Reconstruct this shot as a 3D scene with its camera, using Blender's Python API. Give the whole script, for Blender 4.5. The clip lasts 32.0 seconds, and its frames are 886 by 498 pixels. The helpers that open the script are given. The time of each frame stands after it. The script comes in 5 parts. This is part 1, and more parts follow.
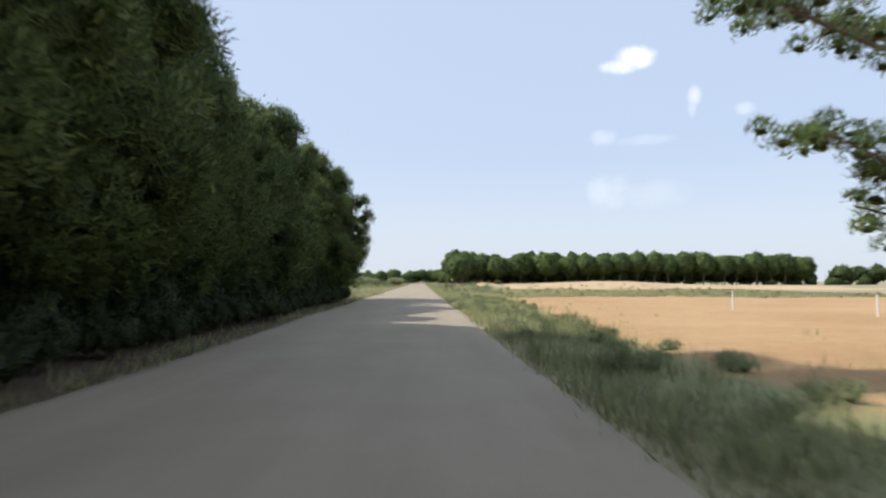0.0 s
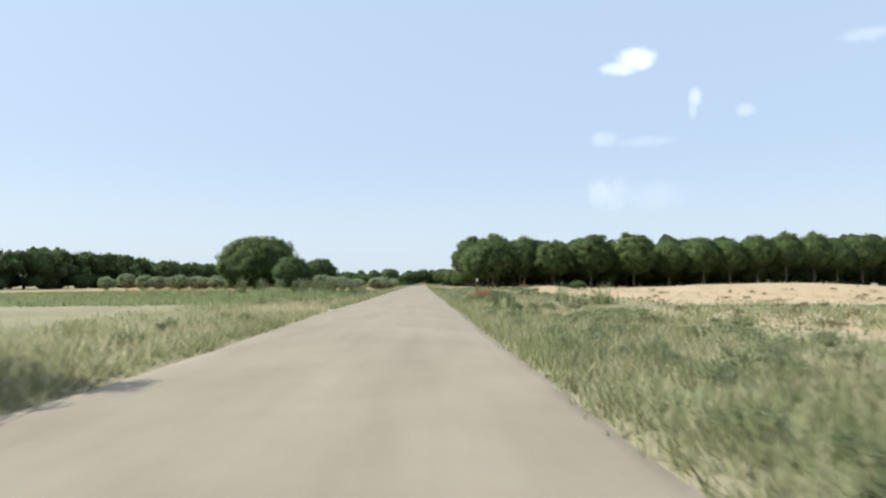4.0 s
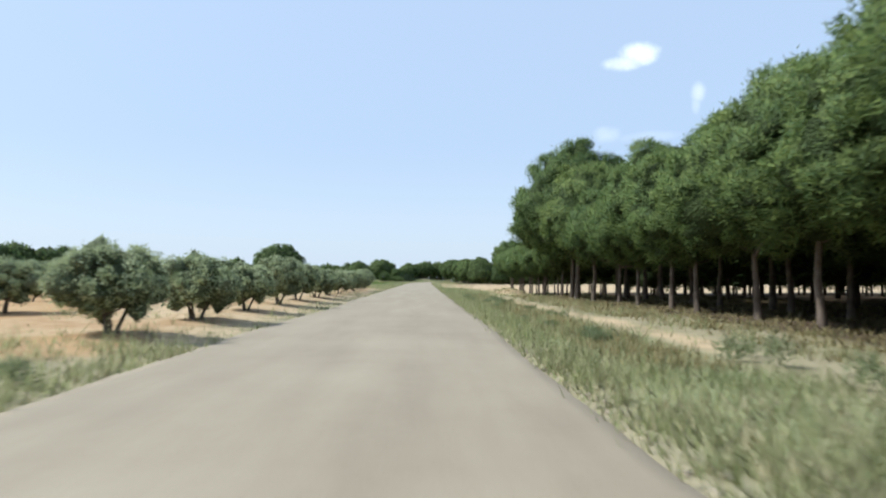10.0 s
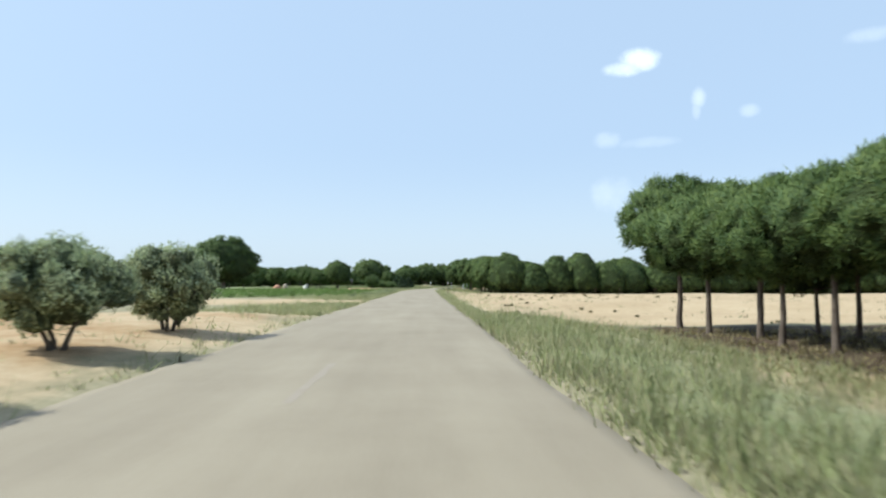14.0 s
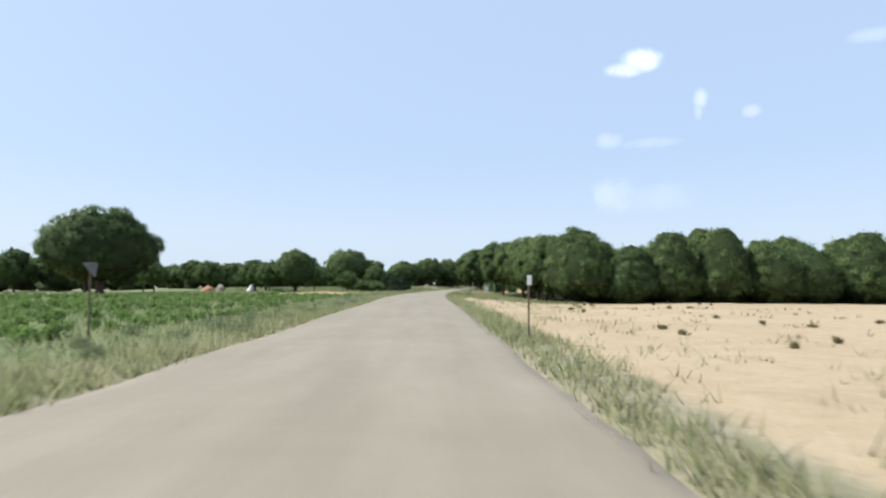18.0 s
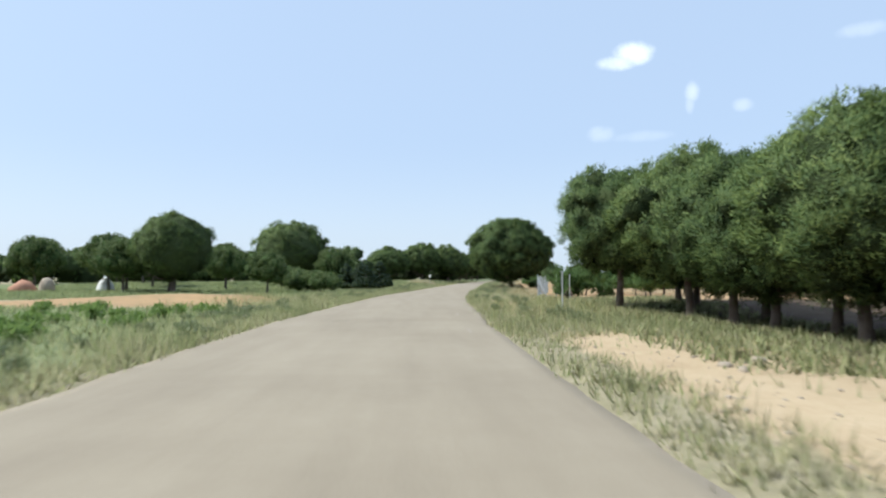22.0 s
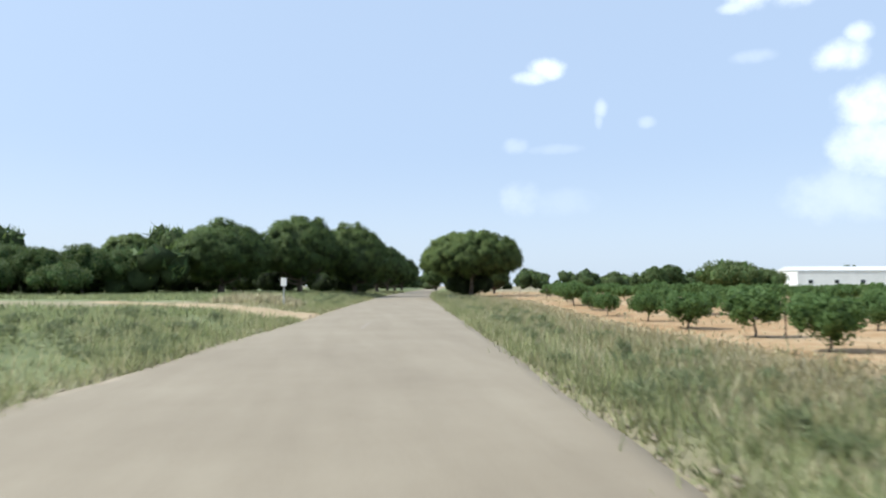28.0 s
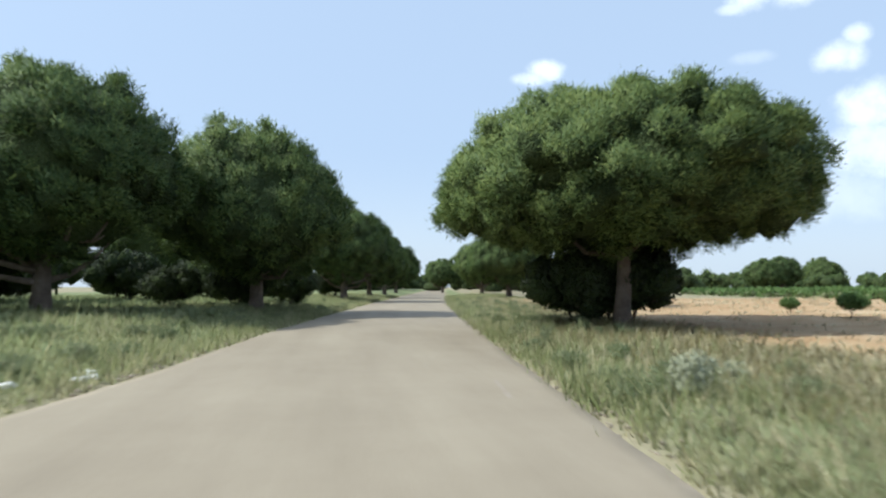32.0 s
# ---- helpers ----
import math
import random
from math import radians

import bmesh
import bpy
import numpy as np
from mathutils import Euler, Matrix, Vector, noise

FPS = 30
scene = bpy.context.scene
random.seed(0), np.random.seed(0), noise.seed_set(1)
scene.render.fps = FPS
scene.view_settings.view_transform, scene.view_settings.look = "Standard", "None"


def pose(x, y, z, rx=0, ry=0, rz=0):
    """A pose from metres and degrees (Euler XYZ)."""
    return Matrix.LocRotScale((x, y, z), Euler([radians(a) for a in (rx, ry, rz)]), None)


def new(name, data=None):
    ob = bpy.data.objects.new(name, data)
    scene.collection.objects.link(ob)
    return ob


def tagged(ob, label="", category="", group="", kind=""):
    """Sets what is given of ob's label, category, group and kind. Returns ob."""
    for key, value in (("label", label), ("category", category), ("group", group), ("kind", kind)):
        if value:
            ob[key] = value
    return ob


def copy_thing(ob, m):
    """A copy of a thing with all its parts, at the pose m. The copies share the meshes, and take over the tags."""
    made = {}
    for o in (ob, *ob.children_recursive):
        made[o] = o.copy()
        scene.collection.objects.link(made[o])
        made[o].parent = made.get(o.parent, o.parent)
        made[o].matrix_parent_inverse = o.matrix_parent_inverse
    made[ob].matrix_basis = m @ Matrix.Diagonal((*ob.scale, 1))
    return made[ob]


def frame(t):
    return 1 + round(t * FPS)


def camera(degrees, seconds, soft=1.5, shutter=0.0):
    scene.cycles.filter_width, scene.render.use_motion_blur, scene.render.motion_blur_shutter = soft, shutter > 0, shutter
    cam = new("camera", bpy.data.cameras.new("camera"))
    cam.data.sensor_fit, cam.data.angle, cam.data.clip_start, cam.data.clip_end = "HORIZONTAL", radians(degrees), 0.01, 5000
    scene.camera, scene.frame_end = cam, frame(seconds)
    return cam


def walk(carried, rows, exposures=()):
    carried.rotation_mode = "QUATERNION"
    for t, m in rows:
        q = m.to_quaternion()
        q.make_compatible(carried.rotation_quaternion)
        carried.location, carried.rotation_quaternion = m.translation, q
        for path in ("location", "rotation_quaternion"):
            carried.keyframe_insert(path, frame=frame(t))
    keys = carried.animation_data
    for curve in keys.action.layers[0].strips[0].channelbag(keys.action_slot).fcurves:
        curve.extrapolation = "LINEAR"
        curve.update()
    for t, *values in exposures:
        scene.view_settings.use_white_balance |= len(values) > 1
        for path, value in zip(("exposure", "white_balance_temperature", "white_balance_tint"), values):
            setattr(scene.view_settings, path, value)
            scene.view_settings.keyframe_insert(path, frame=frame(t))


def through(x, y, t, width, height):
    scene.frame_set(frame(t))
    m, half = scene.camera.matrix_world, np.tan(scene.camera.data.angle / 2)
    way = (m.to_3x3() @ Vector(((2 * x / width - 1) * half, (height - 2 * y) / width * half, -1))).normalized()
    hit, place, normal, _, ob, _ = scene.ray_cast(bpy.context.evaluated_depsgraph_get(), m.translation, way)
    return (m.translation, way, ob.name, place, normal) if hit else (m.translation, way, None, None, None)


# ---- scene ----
# The camera rides in a car along a country road; x is across the road, y along it.
cam = camera(70.0, 32.0, soft=2.2, shutter=0.25)
PATH = [
    (0.0, 0.00, 0.00, 1.30, -1.95, 2.90, 0.00),
    (0.5, -0.01, 6.98, 1.30, -1.87, 3.16, 0.00),
    (1.0, -0.02, 13.89, 1.30, -1.80, 2.96, 0.00),
    (1.5, -0.03, 20.72, 1.30, -2.02, 3.07, 0.00),
    (2.0, -0.04, 27.49, 1.30, -1.66, 3.33, 0.00),
    (2.5, -0.05, 34.18, 1.30, -1.80, 3.12, 0.00),
    (3.0, -0.06, 40.80, 1.30, -1.73, 3.31, 0.00),
    (3.5, -0.07, 47.35, 1.30, -1.59, 3.11, 0.00),
    (4.0, -0.08, 53.78, 1.30, -1.89, 3.04, 0.00),
    (4.5, -0.09, 60.06, 1.30, -2.20, 2.97, 0.00),
    (5.0, -0.10, 66.17, 1.30, -2.51, 2.90, 0.00),
    (5.5, -0.11, 72.12, 1.30, -2.81, 2.83, 0.00),
    (6.0, -0.12, 78.07, 1.30, -2.45, 3.02, 0.00),
    (6.5, -0.13, 84.16, 1.30, -2.16, 3.07, 0.00),
    (7.0, -0.14, 90.41, 1.30, -2.09, 2.89, 0.00),
    (7.5, -0.15, 96.80, 1.30, -1.80, 3.09, 0.00),
    (8.0, -0.16, 103.35, 1.30, -1.95, 2.83, 0.00),
    (8.5, -0.17, 109.95, 1.30, -1.66, 2.88, 0.00),
    (9.0, -0.18, 116.51, 1.30, -1.73, 2.78, 0.00),
    (9.5, -0.19, 123.02, 1.30, -1.59, 2.71, 0.00),
    (10.0, -0.20, 129.49, 1.30, -1.66, 2.65, 0.00),
    (10.5, -0.21, 135.91, 1.30, -2.02, 2.66, 0.00),
    (11.0, -0.22, 142.27, 1.30, -2.02, 3.14, 0.00),
    (11.5, -0.23, 148.56, 1.30, -2.09, 2.92, 0.00),
    (12.0, -0.24, 154.77, 1.30, -2.09, 3.41, 0.00),
    (12.5, -0.25, 160.90, 1.30, -1.80, 3.49, 0.00),
    (13.0, -0.26, 167.00, 1.30, -1.73, 3.27, 0.00),
    (13.5, -0.27, 173.11, 1.30, -1.80, 3.20, 0.00),
    (14.0, -0.28, 179.23, 1.30, -1.59, 3.14, 0.00),
    (14.5, -0.29, 185.37, 1.30, -1.52, 2.99, 0.00),
    (15.0, -0.29, 191.50, 1.30, -1.44, 2.94, 0.00),
    (15.5, -0.30, 197.65, 1.30, -1.37, 2.89, 0.00),
    (16.0, -0.31, 203.79, 1.30, -1.30, 2.83, 0.00),
    (16.5, -0.32, 209.94, 1.30, -1.23, 2.78, 0.00),
    (17.0, -0.33, 216.09, 1.30, -1.16, 2.56, 0.00),
    (17.5, -0.34, 222.19, 1.30, -1.37, 2.80, 0.00),
    (18.0, -0.35, 228.18, 1.30, -1.44, 3.20, 0.00),
    (18.5, -0.36, 234.06, 1.30, -1.44, 3.21, 0.00),
    (19.0, -0.37, 239.83, 1.30, -1.59, 3.06, 0.00),
    (19.5, -0.38, 245.49, 1.30, -1.59, 3.07, 0.00),
    (20.0, -0.39, 251.10, 1.30, -1.66, 2.69, 0.00),
    (20.5, -0.39, 256.70, 1.30, -1.95, 2.63, 0.00),
    (21.0, -0.40, 262.30, 1.30, -2.09, 2.71, 0.00),
    (21.5, -0.41, 267.90, 1.30, -2.09, 3.28, 0.00),
    (22.0, -0.42, 273.49, 1.30, -2.16, 2.58, 0.00),
    (22.5, -0.42, 279.06, 1.30, -2.31, 2.83, 0.00),
    (23.0, -0.40, 284.58, 1.30, -2.59, 2.84, 0.00),
    (23.5, -0.35, 290.06, 1.30, -2.52, 2.69, 0.00),
    (24.0, -0.25, 295.50, 1.30, -3.47, 3.49, 0.00),
    (24.5, -0.07, 300.88, 1.30, -4.64, 3.66, 0.00),
    (26.5, 1.68, 323.22, 1.30, -9.09, 3.53, 0.00),
    (27.0, 2.37, 329.08, 1.30, -9.39, 3.39, 0.00),
    (27.5, 3.11, 334.97, 1.30, -9.84, 3.19, 0.00),
    (28.0, 3.85, 340.82, 1.30, -9.68, 3.34, 0.00),
    (28.5, 4.57, 346.65, 1.30, -9.91, 3.66, 0.00),
    (29.0, 5.29, 352.43, 1.30, -9.91, 3.43, 0.00),
    (29.5, 5.99, 358.19, 1.30, -9.22, 3.50, 0.00),
    (30.0, 6.70, 363.96, 1.30, -8.99, 2.87, 0.00),
    (30.5, 7.41, 369.79, 1.30, -9.07, 3.34, 0.00),
    (31.0, 8.13, 375.69, 1.30, -9.15, 3.34, 0.00),
    (31.5, 8.86, 381.65, 1.30, -9.61, 3.58, 0.00),
    (32.0, 9.60, 387.68, 1.30, -9.76, 3.43, 0.00),
]
walk(cam, [(t, pose(x, y, z, 90 + pitch, roll, yaw)) for t, x, y, z, yaw, pitch, roll in PATH],
     exposures=[(0.0, 0.0, 6390, 10), (3.0, 0.0, 6240, 6), (6.0, 0.0, 6090, 3), (8.0, 0.0, 5960, 3), (11.0, 0.0, 5860, 5), (13.0, 0.0, 5890, 0), (14.0, 0.0, 5890, 1), (17.0, 0.0, 5940, 6), (19.0, 0.0, 5940, 7), (21.5, 0.0, 5940, 6), (23.0, 0.0, 5940, 2), (24.0, 0.0, 5940, 4), (27.0, 0.0, 5940, 7), (29.0, 0.0, 5930, 4), (32.0, 0.0, 5900, 4)])

# ---- sun and sky ----
SUN_TO = Vector((-0.68, 0.0, 0.733)).normalized()
sun = new("sun", bpy.data.lights.new("sun", "SUN"))
sun.data.energy, sun.data.angle, sun.data.color = 5.0, radians(0.6), (1.0, 0.95, 0.86)
sun.rotation_euler = SUN_TO.to_track_quat("Z", "Y").to_euler()


def node_tree(tree):
    tree.nodes.clear()

    def add(kind, **values):
        n = tree.nodes.new(kind)
        for key, v in values.items():
            if isinstance(v, (int, float, tuple)) and key in n.inputs:
                n.inputs[key].default_value = v
        return n
    return add, tree.links.new


def direction(azimuth, elevation):
    a, e = radians(azimuth), radians(elevation)
    return (math.sin(a) * math.cos(e), math.cos(a) * math.cos(e), math.sin(e))


# Clouds: azimuth to the right of the y axis, elevation, half width and half height in degrees, density.
CLOUDS = [(19.2, 19.0, 1.7, 0.95, 1.0), (17.7, 18.3, 1.7, 0.62, 0.85),
          (23.9, 15.5, 0.6, 0.9, 0.5), (23.7, 14.6, 0.35, 0.9, 0.25), (27.8, 14.0, 0.8, 0.55, 0.3), (16.4, 12.5, 1.3, 0.7, 0.3), (19.6, 12.1, 2.6, 0.5, 0.18),
          (16.8, 7.8, 1.9, 1.7, 0.3), (20.0, 7.5, 3.5, 1.3, 0.12), (36.6, 22.9, 2.0, 1.3, 1.0), (39.4, 23.0, 2.8, 1.5, 1.0), (35.2, 22.2, 1.3, 0.5, 0.6),
          (42.6, 17.4, 2.0, 1.3, 1.0), (43.6, 18.6, 1.0, 0.9, 0.9), (36.2, 18.3, 1.8, 0.6, 0.28), (44.3, 13.6, 2.4, 2.0, 1.0), (48.5, 12.0, 4.6, 3.6, 1.0), (44.2, 10.4, 2.8, 2.4, 0.8), (42.0, 7.0, 3.8, 2.2, 0.35),
          (60.0, 14.0, 7.0, 4.0, 0.8), (-60.0, 20.0, 8.0, 3.0, 0.4), (110.0, 18.0, 9.0, 4.0, 0.8), (160.0, 25.0, 9.0, 4.0, 0.7), (-130.0, 22.0, 9.0, 4.0, 0.5)]


def build_sky():
    world = bpy.data.worlds.new("sky")
    scene.world, world.use_nodes = world, True
    add, link = node_tree(world.node_tree)
    out, back = add("ShaderNodeOutputWorld"), add("ShaderNodeBackground", Strength=0.13)
    sky = add("ShaderNodeTexSky")
    sky.sky_type, sky.sun_disc = "NISHITA", False
    sky.sun_elevation = math.asin(SUN_TO.z)
    sky.sun_rotation = math.atan2(SUN_TO.x, SUN_TO.y)
    sky.air_density, sky.dust_density, sky.ozone_density = 1.0, 3.1, 1.6
    coord = add("ShaderNodeTexCoord")
    # a ragged edge for all clouds
    wob = add("ShaderNodeTexNoise", Scale=22.0, Detail=6.0, Roughness=0.6)
    link(coord.outputs["Generated"], wob.inputs["Vector"])
    total = None
    for az, el, w, h, dens in CLOUDS:
        c = Vector(direction(az, el))
        right = Vector((c.y, -c.x, 0)).normalized()
        up = right.cross(c).normalized()
        dots = []
        for axis, size in ((right, w), (up, h)):
            dot = add("ShaderNodeVectorMath")
            dot.operation = "DOT_PRODUCT"
            link(coord.outputs["Generated"], dot.inputs[0])
            dot.inputs[1].default_value = axis
            sq = add("ShaderNodeMath")
            sq.operation = "MULTIPLY"
            div = add("ShaderNodeMath")
            div.operation = "DIVIDE"
            link(dot.outputs["Value"], div.inputs[0])
            div.inputs[1].default_value = math.sin(radians(size))
            link(div.outputs[0], sq.inputs[0]), link(div.outputs[0], sq.inputs[1])
            dots.append(sq)
        front = add("ShaderNodeVectorMath")
        front.operation = "DOT_PRODUCT"
        link(coord.outputs["Generated"], front.inputs[0])
        front.inputs[1].default_value = c
        near = add("ShaderNodeMath")
        near.operation = "GREATER_THAN"
        link(front.outputs["Value"], near.inputs[0])
        near.inputs[1].default_value = 0.0
        r2 = add("ShaderNodeMath")
        r2.operation = "ADD"
        link(dots[0].outputs[0], r2.inputs[0]), link(dots[1].outputs[0], r2.inputs[1])
        noisy = add("ShaderNodeMath")
        noisy.operation = "MULTIPLY_ADD"
        link(wob.outputs["Fac"], noisy.inputs[0])
        noisy.inputs[1].default_value = -2.6
        link(r2.outputs[0], noisy.inputs[2])
        ramp = add("ShaderNodeMapRange")
        ramp.interpolation_type = "SMOOTHSTEP"
        link(noisy.outputs[0], ramp.inputs["Value"])
        ramp.inputs["From Min"].default_value, ramp.inputs["From Max"].default_value = 0.1, -1.7
        ramp.inputs["To Min"].default_value, ramp.inputs["To Max"].default_value = 0.0, dens
        one = add("ShaderNodeMath")
        one.operation = "MULTIPLY"
        link(ramp.outputs["Result"], one.inputs[0]), link(near.outputs[0], one.inputs[1])
        if total is None:
            total = one
        else:
            both = add("ShaderNodeMath")
            both.operation = "MAXIMUM"
            link(total.outputs[0], both.inputs[0]), link(one.outputs[0], both.inputs[1])
            total = both
    mix = add("ShaderNodeMix")
    mix.data_type = "RGBA"
    link(total.outputs[0], mix.inputs["Factor"])
    haze = add("ShaderNodeMix")
    haze.data_type = "RGBA"
    haze.inputs["Factor"].default_value = 0.72
    link(sky.outputs["Color"], haze.inputs["A"])
    # paler towards the horizon, as the air thickens
    split, low, air = add("ShaderNodeSeparateXYZ"), add("ShaderNodeMapRange"), add("ShaderNodeMix")
    air.data_type = "RGBA"
    link(coord.outputs["Generated"], split.inputs[0]), link(split.outputs["Z"], low.inputs["Value"])
    low.interpolation_type = "SMOOTHSTEP"
    low.inputs["From Min"].default_value, low.inputs["From Max"].default_value = -0.02, 0.22
    link(low.outputs["Result"], air.inputs["Factor"])
    air.inputs["A"].default_value, air.inputs["B"].default_value = (7.3, 7.9, 8.7, 1), (5.5, 6.45, 8.1, 1)
    link(air.outputs["Result"], haze.inputs["B"])
    link(haze.outputs["Result"], mix.inputs["A"])
    mix.inputs["B"].default_value = (9.5, 9.7, 10.0, 1)
    link(mix.outputs["Result"], back.inputs["Color"])
    link(back.outputs[0], out.inputs["Surface"])


build_sky()

# ---- materials ----
def ramp_of(add, stops):
    r = add("ShaderNodeValToRGB")
    els = r.color_ramp.elements
    while len(els) < len(stops):
        els.new(0.5)
    for e, (p, c) in zip(els, stops):
        e.position, e.color = p, (*c, 1)
    return r


def surface(name, stops, scale=1.0, rough=0.9, bump=0.0, bump_scale=None, fine=0.25, coords="Object", metal=0.0):
    """A rough surface whose colour runs through stops after two sizes of noise."""
    m = bpy.data.materials.new(name)
    m.use_nodes = True
    add, link = node_tree(m.node_tree)
    out, bsdf = add("ShaderNodeOutputMaterial"), add("ShaderNodeBsdfPrincipled", Roughness=rough, Metallic=metal)
    tc = add("ShaderNodeTexCoord")
    big = add("ShaderNodeTexNoise", Scale=scale, Detail=4.0, Roughness=0.6)
    small = add("ShaderNodeTexNoise", Scale=scale * 13, Detail=3.0, Roughness=0.7)
    link(tc.outputs[coords], big.inputs["Vector"]), link(tc.outputs[coords], small.inputs["Vector"])
    mx = add("ShaderNodeMix")
    mx.inputs["Factor"].default_value = fine
    link(big.outputs["Fac"], mx.inputs["A"]), link(small.outputs["Fac"], mx.inputs["B"])
    r = ramp_of(add, stops)
    link(mx.outputs["Result"], r.inputs["Fac"]), link(r.outputs["Color"], bsdf.inputs["Base Color"])
    if bump:
        b = add("ShaderNodeBump", Strength=bump, Distance=0.02)
        bn = add("ShaderNodeTexNoise", Scale=bump_scale or scale * 20, Detail=4.0)
        link(tc.outputs[coords], bn.inputs["Vector"])
        link(bn.outputs["Fac"], b.inputs["Height"]), link(b.outputs["Normal"], bsdf.inputs["Normal"])
    link(bsdf.outputs[0], out.inputs["Surface"])
    return m


def foliage(name, colors, through=0.25, rough=0.6, patch=0.25):
    """Leaves: a colour of its own for every leaf, patches over the crown, some light let through."""
    m = bpy.data.materials.new(name)
    m.use_nodes = True
    add, link = node_tree(m.node_tree)
    out, bsdf = add("ShaderNodeOutputMaterial"), add("ShaderNodeBsdfPrincipled", Roughness=rough)
    bsdf.inputs["Specular IOR Level"].default_value = 0.25
    geo, tc, info = add("ShaderNodeNewGeometry"), add("ShaderNodeTexCoord"), add("ShaderNodeObjectInfo")
    n = add("ShaderNodeTexNoise", Scale=patch, Detail=2.0)
    link(tc.outputs["Object"], n.inputs["Vector"])
    s = add("ShaderNodeMath")
    s.operation = "MULTIPLY_ADD"
    link(geo.outputs["Random Per Island"], s.inputs[0])
    s.inputs[1].default_value = 0.42
    half = add("ShaderNodeMath")
    half.operation = "MULTIPLY_ADD"
    link(n.outputs["Fac"], half.inputs[0])
    half.inputs[1].default_value = 0.45
    tint = add("ShaderNodeMath")
    tint.operation = "MULTIPLY_ADD"
    link(info.outputs["Random"], tint.inputs[0])
    tint.inputs[1].default_value, tint.inputs[2].default_value = 0.16, -0.01
    link(tint.outputs[0], half.inputs[2])
    link(half.outputs[0], s.inputs[2])
    r = ramp_of(add, [(i / (len(colors) - 1), c) for i, c in enumerate(colors)])
    link(s.outputs[0], r.inputs["Fac"])
    link(r.outputs["Color"], bsdf.inputs["Base Color"])
    tr = add("ShaderNodeBsdfTranslucent")
    link(r.outputs["Color"], tr.inputs["Color"])
    mix = add("ShaderNodeMixShader", Fac=through)
    mix.inputs["Fac"].default_value = through
    link(bsdf.outputs[0], mix.inputs[1]), link(tr.outputs[0], mix.inputs[2])
    link(mix.outputs[0], out.inputs["Surface"])
    return m


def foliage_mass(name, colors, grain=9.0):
    """The inside of a crown, seen between the leaves: fine broken texture of the same leaves, shade painted into the
    colours.
    """
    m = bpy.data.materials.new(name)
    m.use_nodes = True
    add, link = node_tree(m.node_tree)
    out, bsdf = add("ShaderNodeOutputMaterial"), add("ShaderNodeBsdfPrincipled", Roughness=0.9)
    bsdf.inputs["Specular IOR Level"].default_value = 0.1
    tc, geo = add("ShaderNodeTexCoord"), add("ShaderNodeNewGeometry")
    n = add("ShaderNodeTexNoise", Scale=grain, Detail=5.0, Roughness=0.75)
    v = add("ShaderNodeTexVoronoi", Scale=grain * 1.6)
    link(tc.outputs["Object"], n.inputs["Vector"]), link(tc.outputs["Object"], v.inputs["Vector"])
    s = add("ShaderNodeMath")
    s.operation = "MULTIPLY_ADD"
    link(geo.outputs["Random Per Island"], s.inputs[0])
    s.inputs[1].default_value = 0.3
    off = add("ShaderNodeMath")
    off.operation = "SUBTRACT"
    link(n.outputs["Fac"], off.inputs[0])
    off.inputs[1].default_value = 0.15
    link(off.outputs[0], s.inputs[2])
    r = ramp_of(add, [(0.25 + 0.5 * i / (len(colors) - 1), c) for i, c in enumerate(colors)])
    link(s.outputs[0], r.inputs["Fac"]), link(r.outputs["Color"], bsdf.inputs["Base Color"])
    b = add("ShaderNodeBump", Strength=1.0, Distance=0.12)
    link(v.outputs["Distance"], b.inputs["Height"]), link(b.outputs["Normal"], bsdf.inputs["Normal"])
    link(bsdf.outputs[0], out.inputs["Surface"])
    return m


PINE = foliage("pine_needles", [(0.036, 0.068, 0.034), (0.080, 0.132, 0.048), (0.172, 0.228, 0.068), (0.335, 0.375, 0.112)], through=0.3, patch=1.3)
PINE_WOOD = foliage("dark_pine_needles", [(0.026, 0.048, 0.020), (0.068, 0.106, 0.038), (0.16, 0.212, 0.066), (0.34, 0.385, 0.13)], through=0.38, patch=0.9)
# near-black leaf colours that stand in for the shade under trees
SHADED_LEAVES = foliage("shaded_undergrowth_leaves", [(0.016, 0.024, 0.010), (0.030, 0.042, 0.017), (0.055, 0.07, 0.028)], through=0.2)
# the shade deep in a crown, painted as darker needle colours
PINE_SHADED = foliage_mass("pine_needles_shaded", [(0.030, 0.042, 0.018), (0.056, 0.078, 0.030), (0.09, 0.115, 0.048)])
OLIVE = foliage("olive_leaves", [(0.21, 0.255, 0.130), (0.32, 0.375, 0.20), (0.43, 0.48, 0.275), (0.55, 0.58, 0.38)], through=0.35)
# a shaded copy of the olive leaves for the heart of the crown
OLIVE_SHADED = foliage_mass("olive_leaves_shaded", [(0.10, 0.125, 0.065), (0.19, 0.22, 0.12), (0.28, 0.31, 0.19)], 14.0)
ALMOND = foliage("almond_leaves", [(0.055, 0.078, 0.028), (0.09, 0.12, 0.046), (0.15, 0.18, 0.072)], through=0.3)
FRUIT = foliage("fruit_leaves", [(0.07, 0.125, 0.04), (0.125, 0.2, 0.062), (0.20, 0.285, 0.095)], through=0.42)
# darker fruit leaf colours stand in for shade inside leafy crowns
FRUIT_SHADED = foliage_mass("fruit_leaves_shaded", [(0.05, 0.085, 0.03), (0.08, 0.13, 0.045), (0.11, 0.165, 0.06)])
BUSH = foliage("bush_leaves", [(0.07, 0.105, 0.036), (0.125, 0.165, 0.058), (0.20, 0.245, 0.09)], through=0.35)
VINE = foliage("vine_leaves", [(0.125, 0.19, 0.052), (0.20, 0.285, 0.078), (0.29, 0.37, 0.125)], through=0.45)
